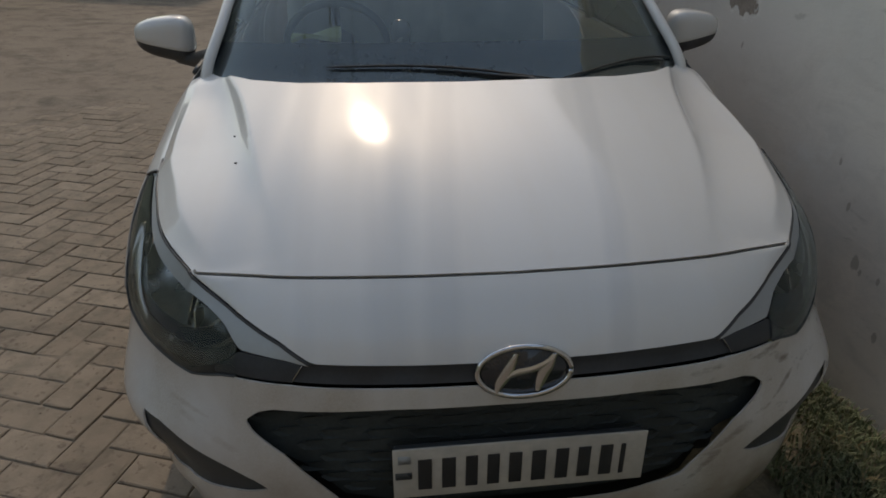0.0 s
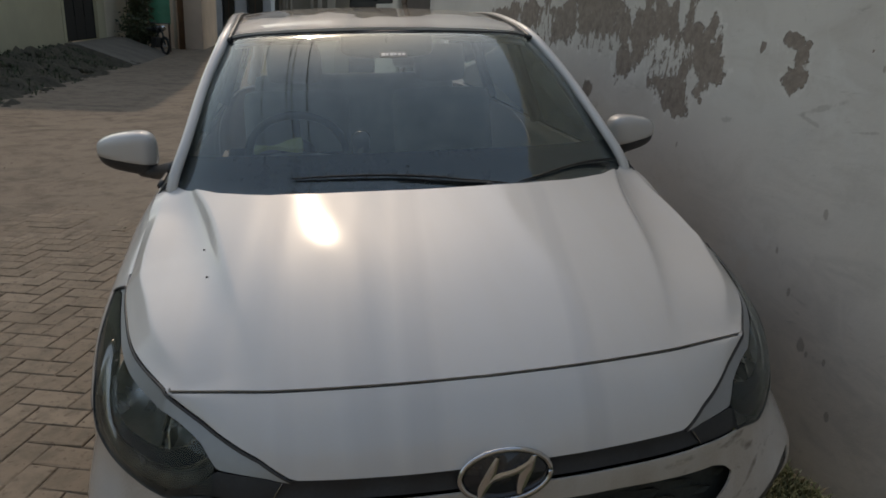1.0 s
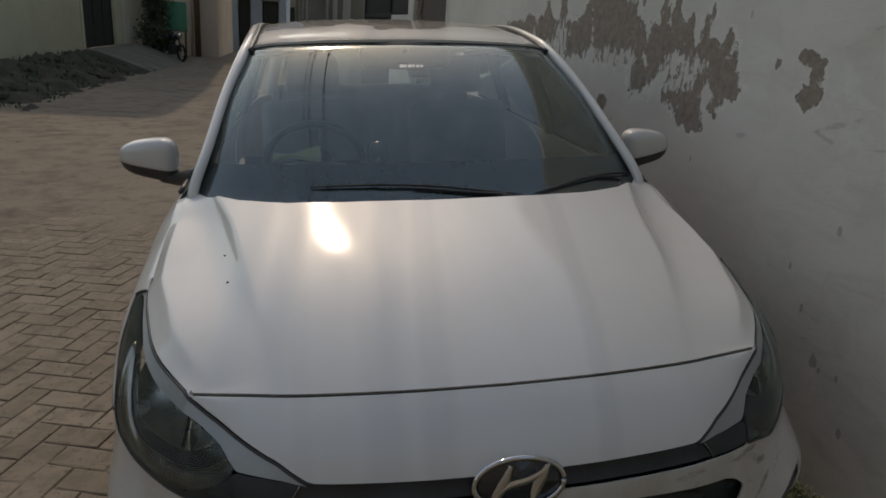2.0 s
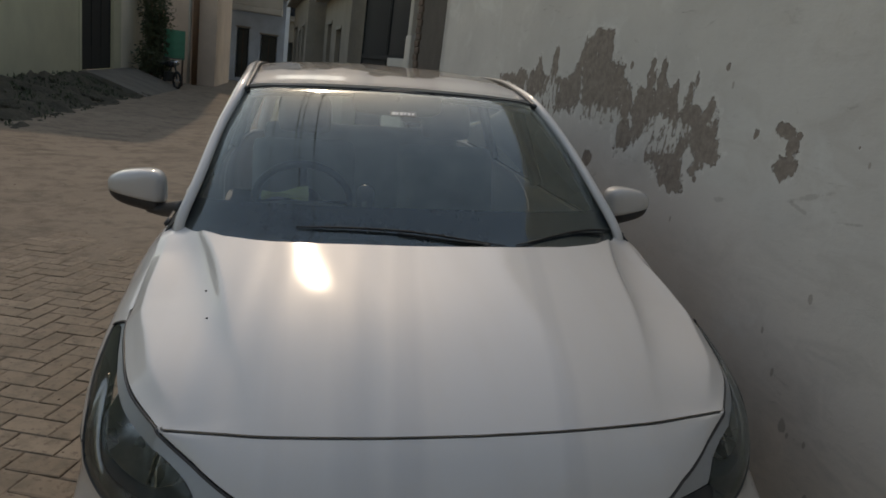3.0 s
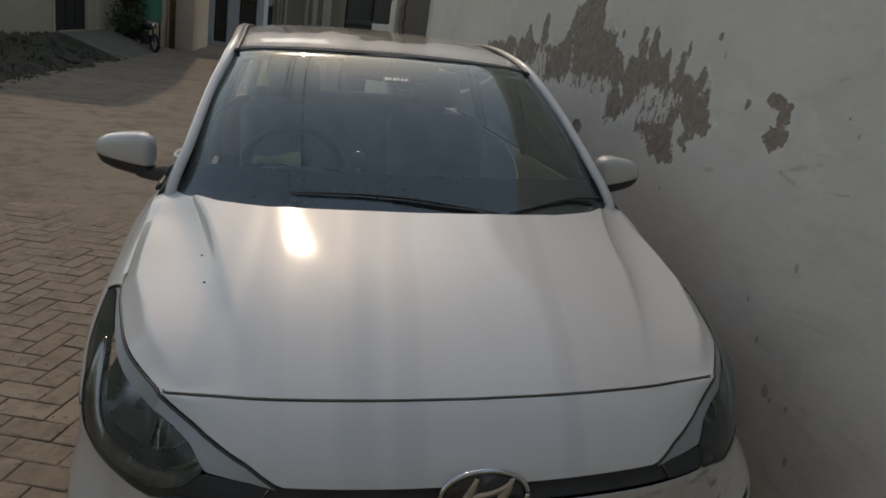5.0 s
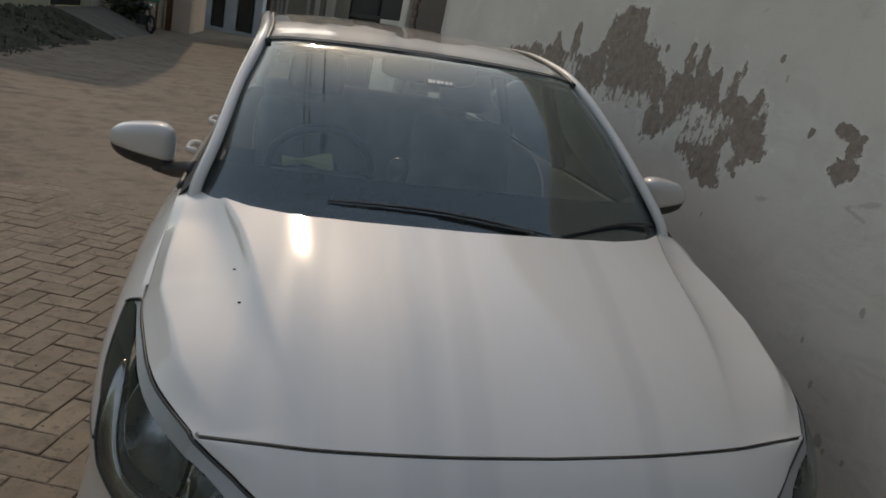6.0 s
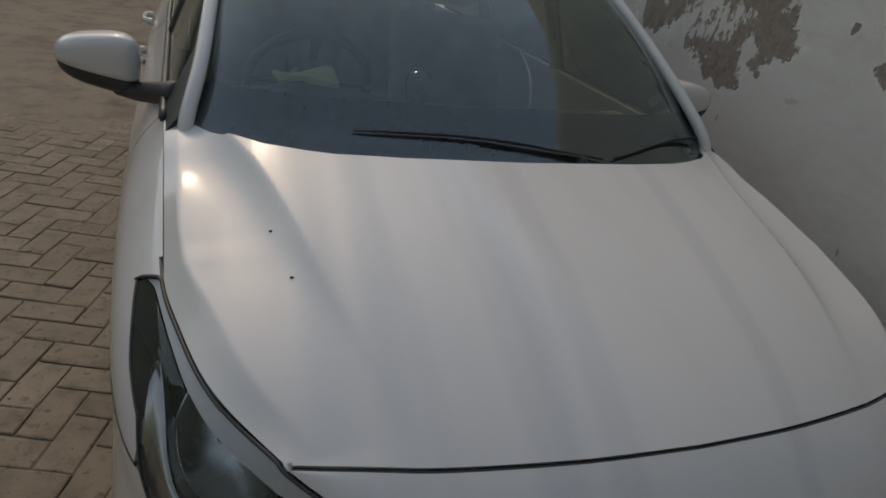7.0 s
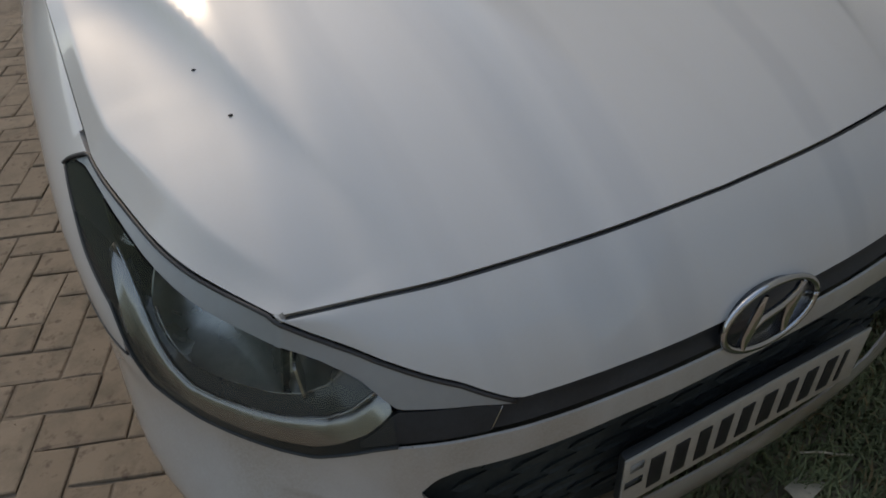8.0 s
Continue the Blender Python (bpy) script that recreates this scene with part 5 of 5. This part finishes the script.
LEAF = plain("leaf", (0.062, 0.085, 0.045), 0.6, vary=0.4, scale=8, bump=0)
RUST = plain("rusty_metal", (0.10, 0.06, 0.045), 0.8, 0.3, vary=0.3)


def row_m(y, x_off=0.0):
    """Axes on the right-hand building line: x into the lane's side wall, y along the lane."""
    return Matrix.Translation((wall_face(y) + x_off, y, 0)) @ Matrix.Rotation(math.atan(0.0659), 4, "Z")


pier = part("brick_pier", block((0.03, 0.0, -0.15), (0.36, 1.42, 3.4), row_m(6.02)), MORTAR, None, smooth=False)
tagged(pier, "dark pier with its shade in the colour and toothed brown bricks", "pier", kind="structure")
bm = bmesh.new()
box(bm, (0, 0.004, 0), (0.03, 0.226, 0.066), bevel=0.004)
brick_mesh = bpy.data.meshes.new("brick")
bm.to_mesh(brick_mesh)
bm.free()
brick_mesh.materials.append(BRICK)
for r in range(44):
    b = new("brick", brick_mesh)
    b.parent = pier
    b.matrix_world = row_m(6.02) @ Matrix.Translation((0.012, 1.12 if r % 2 else 1.17, -0.1 + r * 0.078))

bm = bmesh.new()
box(bm, (-0.02, 0.14, -0.15), (0.30, 0.46, 1.90), row_m(7.33), 0.015)
box(bm, (-0.01, 0.24, 1.88), (0.28, 0.42, 3.4), row_m(7.33), 0.012)
tagged(part("gate_jamb", bm, PLASTER), "pale plastered gate jamb with a stepped top", "jamb", kind="structure")
tagged(part("low_wall", block((0.0, 0.47, -0.15), (0.20, 1.75, 1.62), row_m(7.33), 0.012), PLASTER), "low pale plastered wall beside the gate", "wall", kind="structure")
gate = part("metal_gate", block((0.30, 0.0, -0.05), (0.34, 3.0, 3.3), row_m(7.82), 0.004), SHADE_METAL)
tagged(gate, "large sheet metal gate, near black to paint in its shade", "gate")
part("gate_leaf", block((0.30, 3.02, -0.05), (0.34, 6.04, 3.3), row_m(7.82), 0.004), SHADE_METAL, gate)
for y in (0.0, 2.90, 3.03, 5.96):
    part("gate_stile", block((0.275, y, -0.04), (0.299, y + 0.07, 3.28), row_m(7.82), 0.004), SHADE_METAL, gate)
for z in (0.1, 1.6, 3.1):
    part("gate_rail", block((0.272, 0.08, z), (0.2985, 5.95, z + 0.08), row_m(7.82), 0.004), SHADE_METAL, gate)


def house(name, label, m, size, wall, openings, storeys=2, parapet=0.5):
    """A plain town house: m puts its front (local x from 0 to width, facing -y); openings are (x0, x1, z0, z1, kind)."""
    w, d, h = size
    top = tagged(new(name), label, "house")
    top.matrix_world = m
    xs_ = sorted({0.0, w, *[o[0] for o in openings], *[o[1] for o in openings]})
    zs_ = sorted({-0.4, h, *[o[2] for o in openings], *[o[3] for o in openings]})
    bm = bmesh.new()
    for a, b in zip(xs_[:-1], xs_[1:]):
        for c, e in zip(zs_[:-1], zs_[1:]):
            if any(o[0] <= a and b <= o[1] and o[2] <= c and e <= o[3] for o in openings):
                continue
            box(bm, (a, 0, c), (b, 0.25, e))
    bmesh.ops.remove_doubles(bm, verts=bm.verts, dist=1e-4)
    part("wall", bm, wall, top, smooth=False)
    part("side_wall", block((0, 0.252, -0.4), (0.25, d, h)), wall, top, smooth=False)
    part("side_wall", block((w - 0.25, 0.252, -0.4), (w, d, h)), wall, top, smooth=False)
    part("back_wall", block((0.252, d - 0.25, -0.4), (w - 0.252, d, h)), wall, top, smooth=False)
    part("roof", block((-0.12, -0.15, h + 0.003), (w + 0.12, d + 0.1, h + 0.16), bevel=0.02), CONCRETE, top, smooth=False)
    part("parapet", block((0, -0.02, h + 0.163), (w, 0.12, h + 0.16 + parapet), bevel=0.02), wall, top, smooth=False)
    for x0, x1, z0, z1, kind in openings:
        if kind == "door":
            door_ = part("door", block((x0 + 0.05, 0.14, z0), (x1 - 0.05, 0.18, z1 - 0.05), bevel=0.004), IRON, top, smooth=False)
            part("door_panel", block(((x0 + x1) / 2 - 0.015, 0.125, z0 + 0.02), ((x0 + x1) / 2 + 0.015, 0.14, z1 - 0.08)), RUST, door_, smooth=False)
        else:
            win = part("window", block((x0 + 0.04, 0.16, z0 + 0.04), (x1 - 0.04, 0.18, z1 - 0.04)), GLOSS_BLACK, top, smooth=False)
            for k in range(1, 5):
                x = x0 + (x1 - x0) * k / 5
                part("window_bar", tube(bmesh.new(), [(x, 0.10, z0), (x, 0.10, z1)], 0.012, 6), IRON, win)
        part("frame", block((x0 - 0.06, -0.03, z1), (x1 + 0.06, 0.20, z1 + 0.08), bevel=0.01), CONCRETE, top, smooth=False)
    for s in range(1, storeys):
        part("ledge", block((-0.03, -0.35, h * s / storeys - 0.06), (w + 0.03, -0.002, h * s / storeys + 0.06), bevel=0.015), CONCRETE, top, smooth=False)
    return top


def face_lane(x, y, turn):
    return Matrix.Translation((x, y, -0.19)) @ Matrix.Rotation(radians(turn), 4, "Z")


# right-hand houses after the gate, their fronts to the lane
m = row_m(13.95) @ Matrix.Rotation(radians(-90), 4, "Z") @ Matrix.Translation((-6.2, 0, 0))
house("grey_house", "weathered grey plastered house with dark doors", m, (6.2, 5.0, 6.2), GREY, [(1.0, 2.2, 0.2, 2.4, "door"), (3.4, 4.6, 1.0, 2.2, "window"), (1.0, 2.2, 4.0, 5.2, "window"), (3.4, 4.6, 4.0, 5.2, "window")])
m = row_m(20.4, -0.5) @ Matrix.Rotation(radians(-90), 4, "Z") @ Matrix.Translation((-9.0, 0, 0))
house("tan_house", "tan plastered house with a long dark shop opening", m, (9.0, 5.0, 6.8), GREY, [(0.8, 3.2, 0.1, 2.5, "door"), (4.4, 5.6, 1.0, 2.3, "window"), (6.6, 8.0, 0.1, 2.4, "door"), (1.2, 2.6, 4.2, 5.5, "window"), (5.0, 6.4, 4.2, 5.5, "window")])
blue = house("blue_house", "pale blue house with balcony and dark doors", face_lane(-8.2, 35.0, 0), (6.45, 6.0, 8.4), BLUE, [(4.15, 4.75, 0.2, 2.6, "door"), (5.3, 6.1, 0.2, 2.4, "door"), (4.0, 5.2, 4.8, 6.3, "window"), (0.8, 2.0, 4.8, 6.3, "window")], 2)
part("balcony", block((3.6, -1.1, 3.35), (6.3, -0.36, 3.6), bevel=0.02), PLASTER, blue, "white balcony slab")
part("balcony_front", block((3.6, -1.1, 3.603), (6.3, -1.0, 4.4), bevel=0.02), PLASTER, blue)
house("far_house", "distant grey house closing the lane", face_lane(-8.2, 46.0, 0), (11.4, 6.0, 15.0), GREY, [(0.8, 1.9, 0.2, 2.4, "door"), (3.0, 4.2, 0.8, 2.2, "window"), (0.8, 2.0, 4.0, 5.6, "window"), (3.2, 4.6, 4.0, 5.6, "window"), (5.6, 6.6, 0.2, 2.4, "door"), (7.4, 8.6, 0.8, 2.2, "window"), (5.4, 6.8, 4.0, 5.6, "window"), (5.4, 6.8, 8.0, 9.6, "window"), (3.2, 4.6, 8.0, 9.6, "window")], 4)

# ---------------------------------------------------------------- left-hand row
LX = -6.5
bm = bmesh.new()
box(bm, (LX - 0.25, 4.0, -0.4), (LX, 19.28, 3.0))
tagged(part("wall_west", bm, CREAM, smooth=False), "pale green plastered compound wall", "wall", kind="structure")
tagged(part("gate_pillar", block((LX - 0.45, 19.29, -0.4), (LX + 0.02, 19.50, 3.3), bevel=0.02), CREAM, smooth=False), "cream plastered gate pillar", "pillar", kind="structure")
tagged(part("gate_pillar", block((LX - 0.45, 22.45, -0.4), (LX + 0.06, 23.3, 3.3), bevel=0.02), CREAM, smooth=False), "cream plastered gate pillar", "pillar", kind="structure")
tagged(part("wall_by_gate", block((LX - 0.25, 23.305, -0.4), (LX + 0.03, 26.3, 3.6), bevel=0.01), PALE, smooth=False), "pale plastered wall beside the gate", "wall", kind="structure")
ent = part("entrance_gate", block((LX - 0.08, 19.51, 0.30), (LX - 0.04, 22.44, 2.9), bevel=0.004), SHADE_METAL, smooth=False)
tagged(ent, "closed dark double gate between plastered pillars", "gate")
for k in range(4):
    part("gate_stile", block((LX - 0.039, 19.56 + 0.92 * k, 0.32), (LX - 0.02, 19.62 + 0.92 * k, 2.88)), SHADE_METAL, ent, smooth=False)
part("gate_panel", block((LX - 0.038, 19.53, 0.32), (LX - 0.028, 22.42, 0.95)), SHADE_METAL, ent, smooth=False)
tagged(part("gate_lintel", block((LX - 0.44, 19.505, 2.92), (LX, 22.445, 3.3), bevel=0.02), CREAM, smooth=False), "plastered lintel over the gate", "lintel", kind="structure")
for x, y in ((-6.40, 26.42), (-5.0, 27.3)):
    tagged(part("drain_pipe", tube(bmesh.new(), [(x, y, -0.25), (x, y, 2.0), (x, y, 6.0)], 0.055, 10), PLASTER), "pale drain pipe running down the house front", "pipe")

bm = bmesh.new()
y0, y1 = 19.0, 24.2
pts = [(LX + 0.07, 0.30), (-6.1, 0.29), (-4.65, -0.19), (-4.65, -0.4), (LX + 0.07, -0.4)]
fa = [bm.verts.new((x, y0, z)) for x, z in pts]
fb = [bm.verts.new((x, y1, z)) for x, z in pts]
bm.faces.new(fa)
bm.faces.new(fb[::-1])
for k in range(5):
    bm.faces.new((fa[k], fb[k], fb[(k + 1) % 5], fa[(k + 1) % 5]))
tagged(part("ramp", bm, plain("dusty_concrete", (0.17, 0.16, 0.14), 0.95, vary=0.25, scale=2, fine=40, bump=0.4, dist=0.006), smooth=False), "sloping concrete ramp up to the gate", "ramp", kind="structure")

# heap of earth and rubble along the compound wall
bm = bmesh.new()
hx, hy = steps(LX + 0.02, -4.7, 20), steps(10.2, 19.6, 70)
hv = [[bm.verts.new((x, y, -0.24 + max(0, 0.52 * (1 - (x - LX) / 1.75) * min(1, (y - 10.2) / 2.0) * min(1, (19.6 - y) / 0.7) + 0.17 * noise.noise(Vector((x * 2.2, y * 2.2, 1))) + 0.08 * noise.noise(Vector((x * 7, y * 7, 4))))) ) for y in hy] for x in hx]
for i in range(len(hx) - 1):
    for j in range(len(hy) - 1):
        bm.faces.new((hv[i][j], hv[i + 1][j], hv[i + 1][j + 1], hv[i][j + 1]))
HEAP = plain("heap_earth", (0.076, 0.072, 0.054), 0.95, vary=0.4, scale=2, fine=14, bump=0.9, dist=0.05)
tagged(part("rubble_heap", bm, HEAP), "heap of dark earth and weeds along the wall", "rubble", kind="stuff")
bm = bmesh.new()
r = random.Random(11)
for k in range(110):
    x, y = r.uniform(LX + 0.15, -4.8), r.uniform(10.8, 19.3)
    z = -0.24 + max(0, 0.50 * (1 - (x - LX) / 1.75))
    s = r.uniform(0.03, 0.11)
    made = bmesh.ops.create_icosphere(bm, subdivisions=1, radius=s)["verts"]
    for v in made:
        v.co = Vector((v.co.x * r.uniform(0.7, 1.3), v.co.y * r.uniform(0.7, 1.3), v.co.z * 0.7)) + Vector((x, y, z))
tagged(part("rubble_stone", bm, HEAP, smooth=False), "loose grey rubble stones on the heap", "stones", kind="stuff")

# weeds on the heap
r = random.Random(31)
verts, faces = [], []
for k in range(2600):
    x, y = LX + 0.1 + 1.6 * r.random() ** 1.3, r.uniform(10.6, 19.5)
    if noise.noise(Vector((x * 1.3, y * 1.3, 12))) < -0.05:
        continue
    z = -0.22 + max(0, 0.52 * (1 - (x - LX) / 1.75) * min(1, (y - 10.2) / 2.0))
    h, a = r.uniform(0.02, 0.10), r.uniform(0, 6.28)
    p, d, w = Vector((x, y, z)), Vector((math.cos(a) * 0.5, math.sin(a) * 0.5, 1)) * h, Vector((-math.sin(a), math.cos(a), 0)) * 0.012
    i = len(verts)
    verts += [p - w * 0.3, p + w * 0.3, p + d * 0.6 + w, p + d, p + d * 0.6 - w]
    faces.append((i, i + 1, i + 2, i + 3, i + 4))
me = bpy.data.meshes.new("weeds")
me.from_pydata([tuple(v) for v in verts], [], faces)
me.materials.append(LEAF)
tagged(new("weeds", me), "low green weeds growing over the earth heap", "weeds", kind="stuff")

house("peach_house", "tall peach plastered house with brown posts and dark windows", face_lane(-9.0, 27.5, 0), (4.95, 5.0, 13.6), PEACH, [(2.2, 3.0, 0.3, 2.4, "door"), (2.6, 3.6, 4.6, 6.0, "window"), (0.8, 2.0, 4.6, 6.0, "window"), (2.6, 3.6, 8.6, 10.2, "window"), (0.8, 2.0, 8.6, 10.2, "window")], 3)
tagged(part("wooden_post", tube(bmesh.new(), [(-4.75, 27.1, -0.3), (-4.75, 27.1, 2.4), (-4.75, 27.1, 5.4)], 0.11, 10), WOOD), "tall brown wooden post by the house", "post")

# a shrub in front, a green sheet and a parked motorcycle
def shrub(name, x, y, h, spread, seed, count):
    r = random.Random(seed)
    base = tagged(new(name), "dark green leafy shrub growing by the gate", "shrub")
    base.matrix_world = Matrix.Translation((x, y, -0.2))
    bm = bmesh.new()
    tips = []
    for k in range(7):
        a = 6.28 * k / 7 + r.random()
        tip = Vector((spread * 0.6 * math.cos(a), spread * 0.6 * math.sin(a), h * r.uniform(0.5, 0.95)))
        tube(bm, smooth_path([(0, 0, 0), (tip.x * 0.25, tip.y * 0.25, tip.z * 0.5), tuple(tip)], 7), lambda t: 0.035 * (1 - 0.8 * t), 6)
        tips.append(tip)
    part("trunk", bm, WOOD, base)
    verts, faces = [], []
    for k in range(count):
        t = r.choice(tips)
        p = t * r.uniform(0.35, 1.05) + Vector((r.gauss(0, spread * 0.24), r.gauss(0, spread * 0.24), r.gauss(0, h * 0.10)))
        d = Vector((r.gauss(0, 1), r.gauss(0, 1), r.gauss(0, 0.6))).normalized() * r.uniform(0.05, 0.10)
        s = d.cross(Vector((r.gauss(0, 1), r.gauss(0, 1), r.gauss(0, 1)))).normalized() * 0.028
        i = len(verts)
        verts += [p - d, p + s, p + d, p - s]
        faces += [(i, i + 1, i + 2, i + 3)]
    me = bpy.data.meshes.new("crown")
    me.from_pydata([tuple(v) for v in verts], [], faces)
    me.materials.append(LEAF)
    crown = new("crown", me)
    crown.parent = base


shrub("shrub", -5.85, 25.3, 4.3, 0.62, 5, 3600)
shrub("shrub", -5.75, 24.6, 1.2, 0.7, 6, 1500)
sheet_ob = tagged(part("green_sheet", sheet([[Vector((-5.55 + 0.72 * u, 25.35 + 0.02 * math.sin(9 * u), 0.75 + 1.0 * v)) for v in steps(0, 1, 8)] for u in steps(0, 1, 16)], lambda p: Vector((0, -1, 0)), 0.02), GREEN), "green corrugated metal sheet standing upright", "sheet")
part("sheet_leg", block((-5.5, 25.37, -0.3), (-5.44, 25.43, 0.8)), RUST, sheet_ob, smooth=False)
part("sheet_leg", block((-4.93, 25.37, -0.3), (-4.87, 25.43, 0.8)), RUST, sheet_ob, smooth=False)

bike = tagged(new("motorcycle"), "dark parked motorcycle beside the shrub", "motorcycle")
bike.matrix_world = Matrix.Translation((-4.75, 23.6, -0.19)) @ Matrix.Rotation(radians(35), 4, "Z")
for y in (0.0, 1.25):
    wm = Matrix.Translation((0, y, 0.30)) @ Euler((0, math.pi / 2, 0)).to_matrix().to_4x4()
    wh = part("wheel", lathe(bmesh.new(), [(0.02, 0.06), (0.04, 0.05), (0.04, -0.05), (0.02, -0.06)], wm, 12), SILVER, bike)
    part("tyre", tube(bmesh.new(), [wm @ Vector((0.26 * math.cos(a), 0.26 * math.sin(a), 0)) for a in steps(0, 6.2832, 28)], 0.045, 8), RUBBER, wh)
part("frame", tube(bmesh.new(), smooth_path([(0, 0, 0.3), (0, 0.25, 0.85), (0, 0.6, 0.55), (0, 1.25, 0.3)], 14), 0.035, 8), BLACK, bike)
part("engine", block((-0.12, 0.42, 0.22), (0.12, 0.80, 0.55), bevel=0.05), BLACK, bike)
part("tank", block((-0.13, 0.30, 0.70), (0.13, 0.72, 0.92), bevel=0.07), GLOSS_BLACK, bike)
part("seat", block((-0.13, 0.70, 0.72), (0.13, 1.38, 0.84), bevel=0.05), BLACK, bike)
part("handlebar", tube(bmesh.new(), smooth_path([(-0.36, 0.28, 1.02), (-0.1, 0.18, 1.0), (0.1, 0.18, 1.0), (0.36, 0.28, 1.02)], 12), 0.016, 8), BLACK, bike)
part("headlamp", bean((0, 0.06, 0.86), (0.09, 0.07, 0.09), 1.0), CHROME, bike)

# ---------------------------------------------------------------- behind the viewer: an unseen tall wall added against sky light, one low wall
tagged(part("sky_block_wall", block((-12.0, -11.3, -0.4), (3.0, -11.0, 11.5)), GREY, smooth=False), "unseen tall wall added behind to block sky light", "wall", kind="structure")
tagged(part("wall_west_near", block((LX - 0.25, -11.0, -0.4), (LX, 3.99, 2.6)), CREAM, smooth=False), "pale plastered compound wall", "wall", kind="structure")

# cables over the lane, from a pole behind to the grey house
pole = tagged(part("utility_pole", tube(bmesh.new(), [(-2.4, -9.0, -0.3), (-2.4, -9.0, 4.2), (-2.4, -9.0, 8.6)], lambda t: 0.13 - 0.04 * t, 12), CONCRETE), "grey concrete utility pole with cables", "pole")
part("cross_arm", block((-3.7, -9.06, 7.95), (-1.9, -8.94, 8.07), bevel=0.01), IRON, pole, smooth=False)
for k, x in enumerate((-2.10, -2.55, -2.70, -3.55)):
    part("cable", tube(bmesh.new(), [(x + (0.62 - x) * t ** 1.0 * (0.25 + 0.75 * t), -9.0 + 24.2 * t, 8.1 - 1.9 * t - 0.1 * k - 2.0 * t * (1 - t)) for t in steps(0, 1, 40)], 0.011, 6), BLACK, pole)

# bits of leaf and grit on the paving, two dry twigs, a scrap of plastic in the grass
def litter(count, lo, hi, size, seed, lift):
    r = random.Random(seed)
    verts, faces = [], []
    for k in range(count):
        x, y = r.uniform(lo[0], hi[0]), r.uniform(lo[1], hi[1])
        q = Vector((x, y, ground_z(x, y) + lift))
        a, w = r.uniform(0, 6.28), size * r.uniform(0.3, 1.3)
        d, e = Vector((math.cos(a), math.sin(a), r.uniform(0, 0.5))) * w, Vector((-math.sin(a), math.cos(a), 0)) * w * r.uniform(0.25, 0.6)
        i = len(verts)
        verts += [q - d * 0.5, q + e * 0.5 + Vector((0, 0, w * 0.2)), q + d * 0.5, q - e * 0.5]
        faces += [(i, i + 1, i + 2), (i, i + 2, i + 3)]
    me = bpy.data.meshes.new("litter")
    me.from_pydata([tuple(v) for v in verts], [], faces)
    return me


DRY = plain("dry_leaf", (0.075, 0.052, 0.036), 0.85, vary=0.4, bump=0)
for nm, lab, args in (("leaf_litter", "crumbs of dry leaf scattered on paving", (420, (-3.2, -1.2), (-0.75, 5.5), 0.011, 21, 0.002)), ("road_litter", "small dark clods on dusty earth", (260, (-5.5, 4.5), (0.4, 12.0), 0.030, 22, 0.012))):
    me = litter(*args)
    me.materials.append(DRY)
    tagged(new(nm, me), lab, "litter", kind="stuff")
PALE = plain("bleached_twig", (0.50, 0.45, 0.36), 0.8, vary=0.2, bump=0)
for x, y, a, length in ((-1.36, 2.43, 20, 0.09), (-1.66, 4.04, 70, 0.04), (0.37, 0.04, -30, 0.12), (0.30, -0.12, 60, 0.10)):
    d = Vector((math.cos(radians(a)), math.sin(radians(a)), 0)) * length / 2
    c = Vector((x, y, ground_z(x, y) + (0.006 if x < 0 else 0.03)))
    tagged(part("twig", tube(bmesh.new(), smooth_path([c - d, c - d * 0.2 + Vector((0, 0, 0.006)), c + d * 0.4, c + d], 8), 0.0028, 6), PALE), "small bleached twig lying on the ground", "twig", "twigs on the ground")
scrap = tagged(part("plastic_scrap", sheet([[Vector((0.22 + 0.10 * u, -0.03 + 0.05 * v + 0.02 * u, 0.045 + 0.018 * math.sin(3 * u + 2 * v))) for v in steps(0, 1, 6)] for u in steps(0, 1, 8)], lambda q: Vector((0, 0, 1)), 0.002), PALE), "crumpled pale plastic scrap in the grass", "scrap")

# the nearest blocks of the paving, each an object
for k, m in enumerate(near):
    ob = new("paver", paver_meshes[(k * 5) % 12])
    ob.parent = pavement
    ob.matrix_world = m
